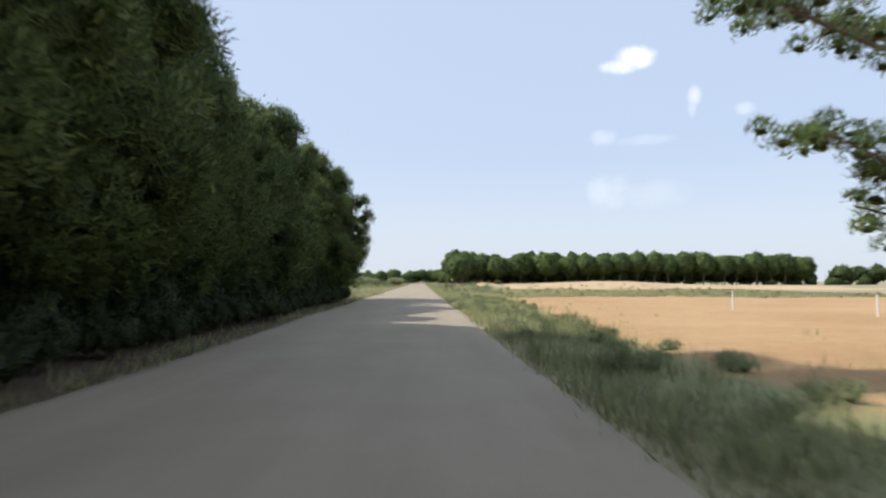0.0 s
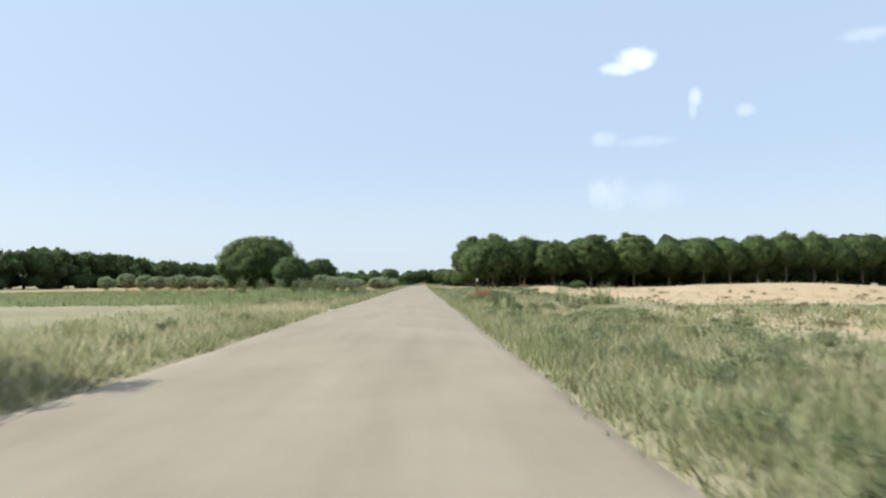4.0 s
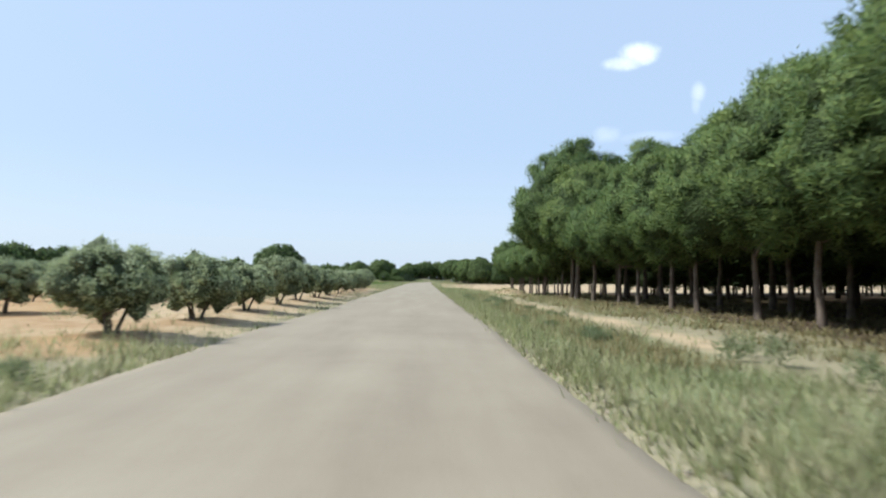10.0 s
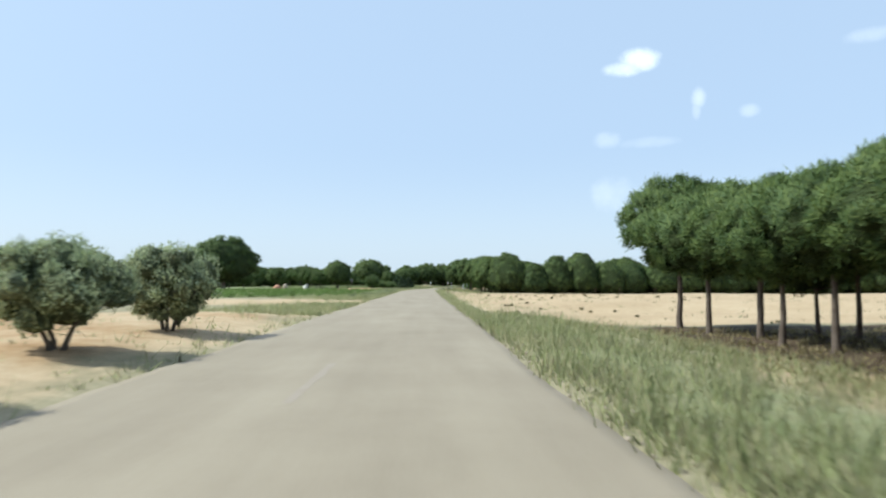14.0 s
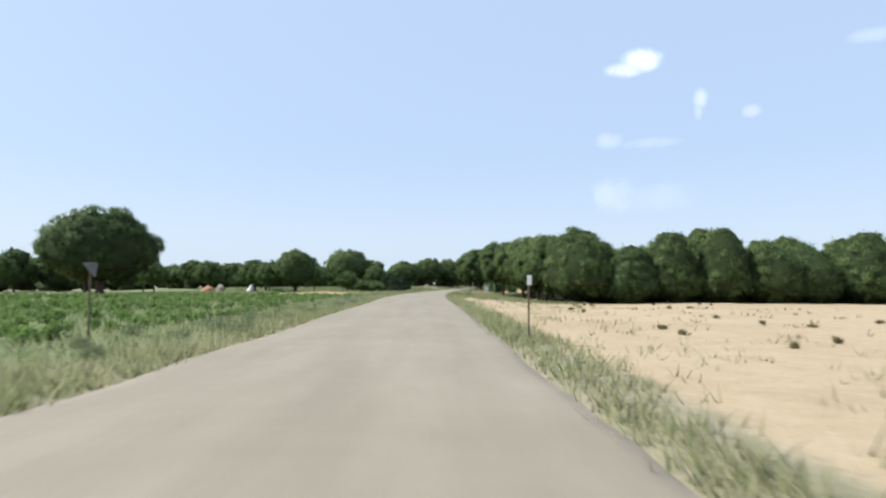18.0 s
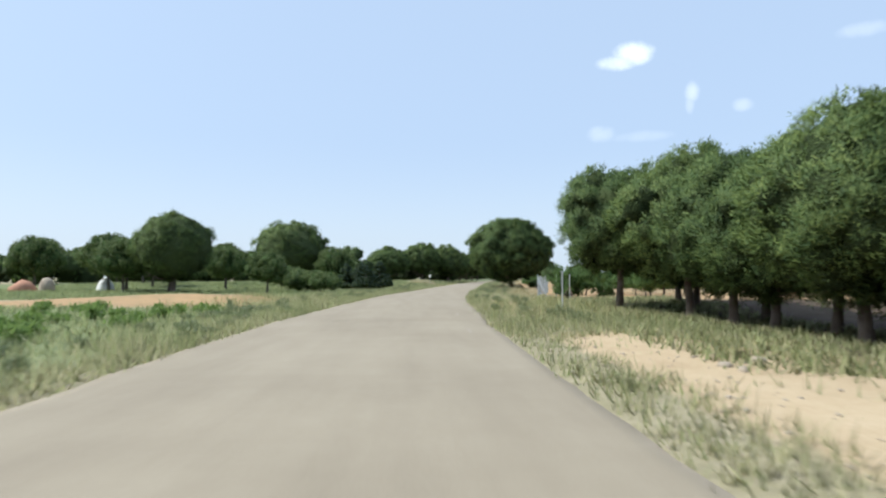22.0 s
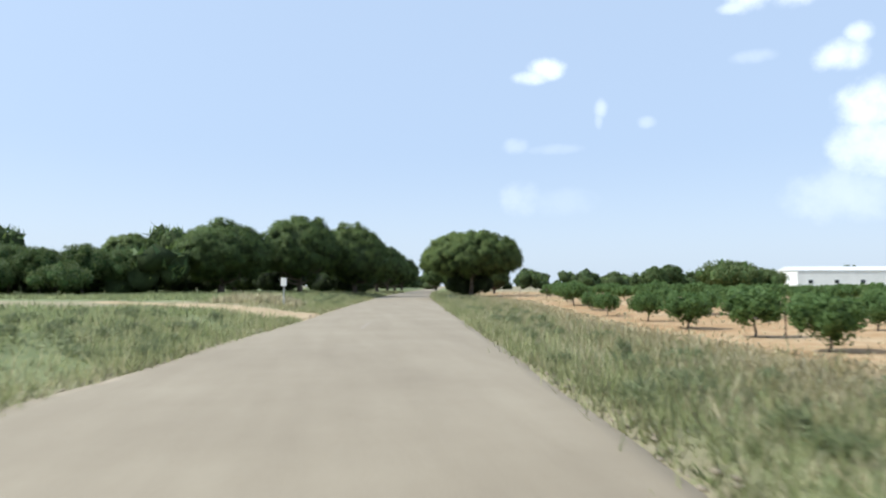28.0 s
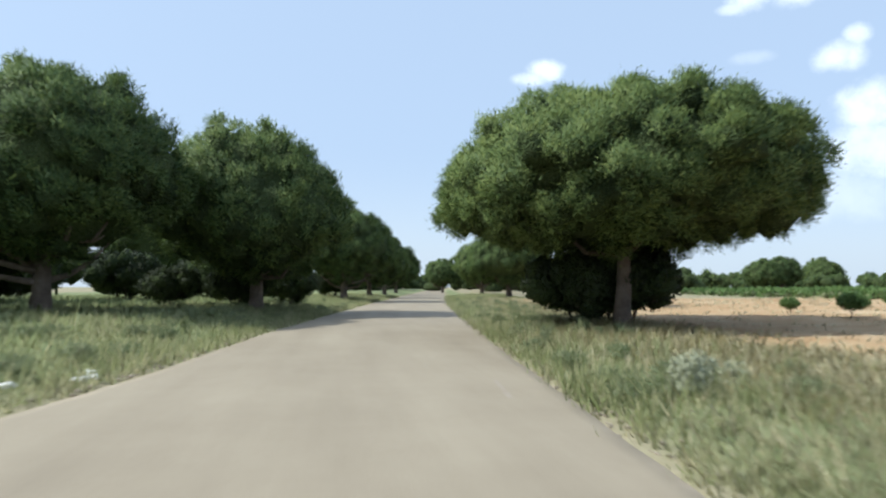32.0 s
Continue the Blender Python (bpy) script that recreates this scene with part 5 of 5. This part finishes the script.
def low_plants(name, label, category, spots, material, n=46, length=0.16, width=0.07, heart_mat=None, core=0.5):
    leafy, heart = Soup(), Soup()
    for x, y, r, h in spots:
        z = float(terrain(x, y))
        for _ in range(3):
            c = np.array([x + rng.normal(0, r * 0.4), y + rng.normal(0, r * 0.4), z + h * rng.uniform(0.1, 0.36)])
            clump(leafy, heart, rng, c, r * 0.7, n, length, width, h / max(r, 0.1) * 0.85, core)
    ob = tagged(new(name), label, category, kind="stuff")
    part("leaves", leafy.mesh("leaves", material), ob)
    if core:
        part("inner_leaves", heart.mesh("inner_leaves", heart_mat or WEED, True), ob)


spots = []
for u in np.arange(-44, -7.2, 2.1):
    for y in np.arange(240, 299, 1.5):
        if rnd.random() < 0.85:
            spots.append((float(track(y)) + u + rnd.uniform(-0.3, 0.3), y + rnd.uniform(-0.4, 0.4), rnd.uniform(0.28, 0.46), rnd.uniform(0.3, 0.5)))
low_plants("vines", "low bright green vines in rows", "vines", spots, VINE, n=30, length=0.18, width=0.11, heart_mat=VINE)
spots = []
for u in np.arange(34, 70, 2.6):
    for y in np.arange(318, 470, 3.0):
        spots.append((float(track(y)) + u + rnd.uniform(-0.3, 0.3), y + rnd.uniform(-0.5, 0.5), 0.8, 1.0))
low_plants("vine_rows", "leafy green vine rows beyond the orchard", "vines", spots, FRUIT, n=14, length=0.4, width=0.28)
low_plants("grey_shrubs", "pale grey-green aromatic shrubs on the verge", "shrub",
           [(rnd.uniform(2.3, 5.0), rnd.uniform(104, 127), rnd.uniform(0.2, 0.38), rnd.uniform(0.28, 0.45)) for _ in range(34)]
           + [(rnd.uniform(-6.4, -4.9), rnd.uniform(262, 281), rnd.uniform(0.25, 0.4), rnd.uniform(0.25, 0.4)) for _ in range(10)] + [(rnd.uniform(-6.8, -5.0), rnd.uniform(111, 125), rnd.uniform(0.25, 0.4), rnd.uniform(0.3, 0.45)) for _ in range(14)]
           + [(13.6, 394.3, 0.35, 0.6), (14.1, 394.8, 0.3, 0.5)], GREY_SHRUB, n=150, length=0.09, width=0.03, heart_mat=GREY_SHRUB)
low_plants("red_shrub", "rusty red low bush in the weeds", "shrub", [(3.76 + (i - 2) * 0.22, 92.87 + rnd.uniform(-0.3, 0.3), 0.36, 0.72) for i in range(5)], RED_SHRUB, n=110, length=0.12, width=0.035, heart_mat=RED_SHRUB)
low_plants("verge_weeds", "dark green leafy weeds along the road", "weeds",
           [(float(track(y)) + (LEFT - rnd.uniform(0.4, 3.5) if rnd.random() < 0.5 else RIGHT + rnd.uniform(0.5, 3.2)), y, rnd.uniform(0.15, 0.38), rnd.uniform(0.2, 0.5))
            for y in np.random.default_rng(4).uniform(0, 440, 520) if not (140 < y < 288 or 78 < y < 90 or 362 < y < 382)], CUSHION, n=60, length=0.15, width=0.024, core=0)
low_plants("sand_weeds", "dark tufts of weed scattered over sand", "weeds",
           [(rnd.uniform(3.4, 24), rnd.uniform(205, 284), rnd.uniform(0.05, 0.16), rnd.uniform(0.05, 0.12)) for _ in range(60)] + [(rnd.uniform(6, 45), rnd.uniform(88, 118), rnd.uniform(0.2, 0.5), rnd.uniform(0.2, 0.5)) for _ in range(50)]
           + [(rnd.uniform(6, 40), rnd.uniform(50, 88), rnd.uniform(0.2, 0.45), rnd.uniform(0.2, 0.45)) for _ in range(60)], DRY_WEED, n=34, length=0.12, width=0.03, core=0)
tall_spots = [(rnd.uniform(-15, -6.2), rnd.uniform(99, 117)) for _ in range(90)] + [(rnd.uniform(-30, -12), rnd.uniform(112, 128)) for _ in range(80)] + [(rnd.uniform(6.5, 9), rnd.uniform(84, 88)) for _ in range(8)]
blades("tall_herbs", "tall leafy herbs standing above the meadow", "weeds", rng, np.array([p[0] for p in tall_spots]), np.array([p[1] for p in tall_spots]), 40, 0.8, 0.018, MEADOW, 0.18, 0.24)


def tall_herb(heads=GREY_SHRUB, label="tall leafy herb with small pale flower heads on the verge"):
    """A clump of leafy stalks with small pale flower heads."""
    g = np.random.default_rng(71)
    stem, leaf, flower = Soup(), Soup(), Soup()
    for i in range(9):
        a, lean = g.uniform(0, 6.28), g.uniform(0.05, 0.35)
        h = g.uniform(0.9, 1.55)
        foot = np.array([math.cos(a) * 0.12, math.sin(a) * 0.12, -0.08])
        tip = np.array([math.cos(a) * lean * h, math.sin(a) * lean * h, h])
        mid = (foot + tip) / 2 + g.normal(0, 0.04, 3)
        tube(stem, [foot, mid, tip], [0.014, 0.010, 0.004], 5)
        t = g.uniform(0.12, 1.0, 46)[:, None]
        c = foot + (tip - foot) * t + g.normal(0, 0.07, (46, 3))
        leaves(leaf, g, c, unit(g, 46) + (0, 0, 0.3), 0.15, 0.05)
        v, f = ICO0
        for k in range(5):
            flower.put(v * g.uniform(0.018, 0.034) + tip + g.normal(0, 0.07, 3), f)
    ob = tagged(new("tall_herb"), label, "herb", "tall verge herbs")
    tagged(part("stem", stem.mesh("stem", WEED), ob), kind="stuff")
    tagged(part("leaves", leaf.mesh("leaves", WEED), ob), kind="stuff")
    tagged(part("blossom", flower.mesh("blossom", heads), ob), kind="stuff")
    return ob


herbs = Kind(tall_herb)
for i, (x, y, s) in enumerate([(-6.6, 112.5, 1.0), (-7.5, 114.0, 1.05), (-6.2, 115.5, 0.85), (-8.3, 113.0, 1.1), (-7.1, 117.0, 0.95), (-9.2, 116.0, 1.1), (-9.6, 113.6, 1.0), (-10.8, 117.5, 1.1), (-8.4, 119.0, 0.9), (-6.0, 118.6, 0.7), (-11.6, 114.8, 1.05), (-5.9, 109.8, 0.6), (-10.2, 115.2, 0.95), (-12.6, 116.4, 1.0), (-13.4, 113.9, 0.95), (-14.4, 117.6, 1.1), (-15.2, 115.0, 1.0), (-16.4, 118.2, 1.05), (-9.9, 118.6, 1.0), (-12.0, 119.4, 1.05), (-7.9, 116.2, 1.0), (-8.8, 111.6, 0.85), (-11.0, 112.4, 0.9), (-17.6, 116.6, 1.0), (-18.6, 119.0, 1.1), (3.3, 82.6, 0.68), (3.9, 82.2, 0.6)]):
    herbs.at(x, y, s, i * 1.3)


def crumbs(name, label, u_at, y0, y1, count, spread):
    """Loose stones and broken asphalt lying along a road margin, too many to count."""
    g = np.random.default_rng(int(y0) + count)
    s = Soup()
    v, f = ICO0
    for y in g.uniform(y0, y1, count):
        u = u_at(y) + g.normal(0, spread)
        x = float(track(y)) + u
        size = min(g.gamma(2.0, 0.008) + 0.01, 0.045)
        p = v * (1 + 0.25 * g.normal(0, 1, (len(v), 1))) * (size, size * g.uniform(0.6, 1.2), size * 0.6)
        s.put(p + (x, y, max(float(terrain(x, y)), -0.02) + size * 0.2), f)
    tagged(new(name, s.mesh(name, ROCK)), label, "gravel", kind="stuff")


crumbs("margin_gravel", "pale stones and crumbs along the road margin", lambda y: LEFT - 0.12, 330, 420, 900, 0.12)
crumbs("margin_gravel", "pale stones and crumbs along the road margin", lambda y: float(right_of(y)) + 0.14, 330, 425, 1100, 0.13)
crumbs("margin_gravel", "pale stones and crumbs along the road margin", lambda y: float(right_of(y)) + 0.12, 95, 200, 800, 0.10)
crumbs("margin_gravel", "pale stones and crumbs on the sandy verge", lambda y: 3.4, 262, 300, 500, 0.7)


# rounded weed cushions along the verges
def mounds(u0, u1, y0, y1, count, rlo, rhi):
    g = random.Random(int(y0 * 7 + u0))
    out = []
    for _ in range(count):
        y, u = g.uniform(y0, y1), g.uniform(u0, u1)
        q = g.uniform(rlo, rhi)
        out.append((float(track(y)) + u, y, q, q * g.uniform(0.6, 1.0)))
    return out


low_plants("weed_cushions", "soft rounded cushions of pale green weeds", "weeds", mounds(-9.5, -4.7, 88, 136, 110, 0.22, 0.5) + mounds(-7.2, -4.6, 234, 300, 70, 0.2, 0.42) + mounds(2.3, 9, 58, 128, 130, 0.2, 0.5) + mounds(2.4, 4.6, 142, 176, 26, 0.2, 0.4), CUSHION, n=85, length=0.11, width=0.022, heart_mat=CUSHION, core=0.42)
low_plants("weed_cushions", "soft rounded cushions of green weeds", "weeds", mounds(-10, -4.7, 312, 364, 60, 0.2, 0.4) + mounds(-10, -4.8, 380, 425, 60, 0.2, 0.45) + mounds(2.5, 5.2, 312, 430, 80, 0.2, 0.42) + mounds(2.4, 5.0, 6, 50, 40, 0.2, 0.4), CUSHION, n=85, length=0.12, width=0.022, heart_mat=CUSHION, core=0.42)

low_plants("verge_bush", "grey-green bushy weed beside the sandy verge", "shrub", [(4.1, 80.8, 0.38, 0.45), (4.8, 81.4, 0.4, 0.5), (5.6, 81.8, 0.38, 0.45), (3.5, 86.5, 0.32, 0.4), (4.6, 89.0, 0.36, 0.45), (3.3, 91.3, 0.42, 0.6), (4.0, 91.0, 0.45, 0.65), (3.0, 92.6, 0.35, 0.5), (4.5, 92.0, 0.42, 0.6), (6.2, 92.5, 0.5, 0.65)], WEED, n=220, length=0.1, width=0.025, heart_mat=WEED)
yellow = tall_herb(YELLOW_FLOWER, "herb with bright yellow flower heads in the weeds")
yellow.matrix_basis = Matrix.LocRotScale((3.67, 96.2, float(terrain(3.67, 96.2))), Euler((0, 0, 0.4)), None)
yellow.scale = (0.5, 0.5, 0.62)

# ---- posts, signs, fences, buildings ----
def slab(name, w, d, h, material, parent, at=(0, 0, 0), bevel=0.01, rot=None, label=""):
    """A bevelled box standing on at."""
    bm = bmesh.new()
    bmesh.ops.create_cube(bm, size=1)
    bmesh.ops.scale(bm, vec=(w, d, h), verts=bm.verts)
    if bevel:
        bmesh.ops.bevel(bm, geom=bm.edges[:], offset=min(bevel, w * 0.3, d * 0.3, h * 0.3), segments=1, affect="EDGES")
    bmesh.ops.translate(bm, vec=(0, 0, h / 2), verts=bm.verts)
    if rot:
        bmesh.ops.rotate(bm, matrix=Euler(rot).to_matrix(), verts=bm.verts)
    bmesh.ops.translate(bm, vec=at, verts=bm.verts)
    me = bpy.data.meshes.new(name)
    bm.to_mesh(me)
    bm.free()
    me.materials.append(material)
    return part(name, me, parent, label)


def pole(name, r, points, material, parent, label="", sides=8):
    s = Soup()
    pts = np.asarray(points, float)
    tube(s, pts, [r] * len(pts), sides)
    i0, n = len(s.v[0]), sides
    top = s.v[0][-n:]
    s.put(np.concatenate([top, [top.mean(0) + (0, 0, r * 0.3)]]), [[k, (k + 1) % n, n] for k in range(n)])
    return part(name, s.mesh(name, material, True), parent, label)


def stand(name, x, y, label, category, group="", turn=0.0):
    ob = tagged(new(name), label, category, group)
    ob.empty_display_size = 0.3
    ob.matrix_basis = Matrix.LocRotScale((x, y, float(terrain(x, y))), Euler((0, 0, turn)), None)
    return ob


def marker(x, y, h, back=False, turn=0.0, size=(0.2, 0.33)):
    ob = stand("marker_sign", x, y, "small triangular plate on a thin steel post in the weeds" if back else "small white plate on a thin dark post in the weeds", "sign", "field marker signs", turn)
    pole("post", 0.022, [(0, 0, -0.2), (0, 0, h)], RUST, ob)
    if back:
        bm = bmesh.new()
        vs = [bm.verts.new(p) for p in ((-0.17, -0.035, h - 0.02), (0.17, -0.035, h - 0.02), (0.12, -0.035, h - 0.36))]
        bm.faces.new(vs)
        ext = bmesh.ops.extrude_face_region(bm, geom=bm.faces[:])
        bmesh.ops.translate(bm, vec=(0, 0.012, 0), verts=[g for g in ext["geom"] if isinstance(g, bmesh.types.BMVert)])
        bmesh.ops.recalc_face_normals(bm, faces=bm.faces[:])
        me = bpy.data.meshes.new("plate")
        bm.to_mesh(me)
        bm.free()
        me.materials.append(GREY_PLATE)
        part("plate", me, ob, "bare grey metal plate")
    else:
        slab("plate", size[0], 0.012, size[1], WHITE_PLATE, ob, (0, -0.035, h - size[1] - 0.01), 0.004, label="white painted plate")
    slab("clamp", 0.06, 0.05, 0.03, GALVANISED, ob, (0, 0, h - 0.18), 0.004)
    return ob


marker(5.9, 123.0, 1.6, turn=0.5)
marker(-8.0, 122.2, 1.55, True)
marker(1.95, 242.5, 1.5, turn=0.5, size=(0.13, 0.22))
marker(-7.6, 242.0, 1.75, True)
for x, y, h in ((14.2, 28.5, 0.85), (16.2, 22.0, 0.8)):
    ob = stand("field_stake", x, y, "short white stake in ploughed red earth", "stake", "white field stakes")
    slab("stake_body", 0.06, 0.05, h + 0.2, WHITE_PLATE, ob, (0, 0, -0.2), 0.01)
    slab("stake_cap", 0.075, 0.065, 0.05, GALVANISED, ob, (0, 0, h), 0.01)
ob = stand("steel_post", 4.5, 295.1, "lone tall galvanised post on the verge", "post")
pole("post_body", 0.026, [(0, 0, -0.3), (0, 0, 1.45)], GALVANISED, ob)
slab("post_cap", 0.09, 0.09, 0.03, GALVANISED, ob, (0, 0, 1.45), 0.006)


def junction_sign(x, y, turn):
    ob = stand("junction_sign", x, y, "white rectangular sign on a steel post at the track", "sign", turn=turn)
    pole("post", 0.03, [(0, 0, -0.3), (0, 0, 1.45)], GALVANISED, ob)
    slab("plate", 0.30, 0.02, 0.42, WHITE_PLATE, ob, (0, -0.045, 1.05), 0.01, label="white sign face")
    slab("clamp", 0.09, 0.05, 0.03, GALVANISED, ob, (0, -0.01, 1.2), 0.004)


junction_sign(1.3, 373.9, -0.25)
marker(float(track(392)) - 8.2, 431, 1.0, turn=0.0)


def chain_link(parent, a, b, height, pitch=0.11):
    """Diagonal wires between two post tops, one mesh a panel."""
    s = Soup()
    a, b = np.array(a, float), np.array(b, float)
    run = np.linalg.norm(b - a)
    d = (b - a) / run
    n = int((run + height) / pitch)
    for k in range(n):
        t = k * pitch
        for up in (1, -1):
            lo, hi = max(0.0, t - run), min(height, t)
            p0, p1 = (t - lo, lo), (t - hi, hi)
            if up < 0:
                p0, p1 = (run - p0[0], p0[1]), (run - p1[0], p1[1])
            q0, q1 = a + d * p0[0] + (0, 0, p0[1]), a + d * p1[0] + (0, 0, p1[1])
            if np.linalg.norm(q1 - q0) > 0.02:
                tube(s, [q0, q1], [0.004, 0.004], 3)
    for z in (0.03, height * 0.5, height):
        tube(s, [a + (0, 0, z), b + (0, 0, z)], [0.005, 0.005], 4)
    part("wire_mesh", s.mesh("wire_mesh", WIRE), parent)


def fence():
    ob = tagged(new("wire_fence"), "galvanised chain-link fence with braced corner posts round an orchard", "fence")
    line = [(8.3, 309.9), (8.2, 313.0), (7.7, 316.6), (8.6, 320.2), (9.6, 323.6), (10.6, 327.4)]
    posts = []
    for x, y in line:
        z = float(terrain(x, y))
        posts.append((x, y, z))
        pole("fence_post", 0.027, [(x, y, z - 0.3), (x, y, z + 1.5)], GALVANISED, ob)
    for a, b in zip(posts[2:5], posts[3:6]):
        chain_link(ob, a, b, 1.4)
    x, y, z = posts[2]
    pole("brace", 0.025, [(x, y, z + 1.3), (x + 0.55, y - 0.75, z - 0.1)], GALVANISED, ob)
    x, y, z = posts[0]
    for dx, dy in ((-1.0, -1.4), (-0.1, -1.6)):
        pole("brace", 0.022, [(x, y, z + 0.75), (x + dx, y + dy, z - 0.1)], RUST, ob)


fence()


def stake_line(points, h, label, group):
    made = None
    for x, y in points:
        ob = stand("fence_stake", x, y, label, "stake", group)
        if made is None:
            pole("stake_body", 0.018, [(0, 0, -0.2), (0.01, 0, h)], RUST, ob, sides=6)
            slab("staple", 0.03, 0.07, 0.02, GALVANISED, ob, (0, 0, h * 0.8), 0.003)
            made = ob
        else:
            bpy.data.objects.remove(ob)
            copy_thing(made, Matrix.Translation((x, y, float(terrain(x, y)))) @ pose(0, 0, 0, rnd.uniform(-4, 4), rnd.uniform(-4, 4), rnd.uniform(0, 360)))


stake_line([(float(track(y)) + 9.4, y) for y in (334, 339, 344, 349, 355, 383, 394)], 0.8, "thin rusty fence stake beside the orchard", "orchard fence stakes")
stake_line([(18, 247), (24, 258), (30, 262)], 0.8, "thin stake standing in the sand field", "sand field stakes")


def farm_building(x, y, w, d, h, turn, label, flat=True, openings=3):
    ob = stand("farm_building", x, y, label, "building", turn=turn)
    t = 0.3
    wall = slab("front_wall", w, t, h, WHITE_WALL, ob, (0, -d / 2, 0), 0.02)
    slab("back_wall", w, t, h, WHITE_WALL, ob, (0, d / 2, 0), 0.02)
    slab("side_wall", t, d - t, h, WHITE_WALL, ob, (-w / 2 + t / 2, 0, 0), 0.02)
    slab("side_wall", t, d - t, h, WHITE_WALL, ob, (w / 2 - t / 2, 0, 0), 0.02)
    rise = 0.0 if flat else 0.9
    if flat:
        slab("roof", w + 0.3, d + 0.3, 0.25, ROOF_GREY, ob, (0, 0, h), 0.03)
    else:
        bm = bmesh.new()
        pts = [(-w / 2 - 0.2, -d / 2 - 0.3, h), (w / 2 + 0.2, -d / 2 - 0.3, h), (w / 2 + 0.2, 0, h + rise), (-w / 2 - 0.2, 0, h + rise), (w / 2 + 0.2, d / 2 + 0.3, h), (-w / 2 - 0.2, d / 2 + 0.3, h)]
        v = [bm.verts.new(p) for p in pts]
        for q in ((0, 1, 2, 3), (3, 2, 4, 5), (0, 3, 5), (1, 4, 2), (0, 5, 4, 1)):
            bm.faces.new([v[i] for i in q])
        bmesh.ops.recalc_face_normals(bm, faces=bm.faces[:])
        me = bpy.data.meshes.new("roof")
        bm.to_mesh(me)
        bm.free()
        me.materials.append(ROOF_GREY)
        part("roof", me, ob)
    for k in range(openings):
        px = (k - (openings - 1) / 2) * w / openings
        win = slab("window", 1.0, 0.06, 0.9, WHITE_PLATE, wall, (px, -d / 2 - t / 2 - 0.02, h * 0.4), 0.02)
        slab("pane", 0.8, 0.03, 0.7, GLASS, ob, (px, -d / 2 - t / 2 - 0.055, h * 0.4 + 0.1), 0)


farm_building(104.5, 451.2, 24, 9, 4.3, -0.25, "long low white farm building beyond the orchard", flat=False, openings=5)
farm_building(150, 500, 10, 6, 4.0, -0.2, "small white flat-roofed farm building beyond the orchard", openings=2)


def heap(name, x, y, r, h, material, label, category, seed):
    """An uneven boulder or a covered heap half sunk in the ground."""
    v, f = ICO1
    g = np.random.default_rng(seed)
    p = v * (1 + 0.13 * np.sin(v[:, :1] * 3 + seed) + 0.06 * g.normal(0, 1, (len(v), 1))) * (r, r * 0.8, h)
    p[:, 2] = np.maximum(p[:, 2], -0.25)
    ob = new(name, mesh_of(name, p, f, material, True))
    ob.location = (x, y, float(terrain(x, y)))
    ob.rotation_euler[2] = seed
    return tagged(ob, label, category)


heap("covered_heap", -35.6, 331, 1.35, 1.05, TILE, "rounded heap under a faded terracotta cover", "heap", 1)
heap("covered_heap", -33.7, 331.5, 0.8, 1.2, ROCK, "pale rounded heap beside a terracotta one", "heap", 2)
heap("white_boulder", -28.9, 332, 0.85, 1.25, WHITE_WALL, "whitish upright boulder in the meadow", "rock", 3)
for i in range(16):
    x, y = rnd.uniform(2.6, 6.5), rnd.uniform(268, 284)
    heap("field_stone", x, y, rnd.uniform(0.06, 0.16), rnd.uniform(0.05, 0.12), ROCK, "pale stone lying on sandy ground", "rock", 10 + i)["group"] = "stones on the sand"
for i in range(18):
    x, y = rnd.uniform(3.8, 7.2), rnd.uniform(123, 132)
    heap("field_stone", x, y, rnd.uniform(0.06, 0.2), rnd.uniform(0.05, 0.14), ROCK, "pale stone on a sandy mound", "rock", 50 + i)["group"] = "stones on the mound"
for i, (x, y, r) in enumerate([(6.2, 397.3, 0.24), (6.0, 397.9, 0.17), (5.5, 396.6, 0.14)]):
    heap("field_stone", x, y, r, 0.07, WHITE_WALL, "flat whitish stone at the road margin", "rock", 80 + i)["group"] = "stones at the margin"
low_plants("dry_brush", "dry grey-brown brush round the foot of a pine", "brush", [(8.2, 338.2, 0.55, 0.7), (9.0, 337.6, 0.6, 0.8), (9.9, 338.0, 0.5, 0.6), (7.6, 339.4, 0.4, 0.5)], DRY_WEED, n=170, length=0.22, width=0.014, core=0)
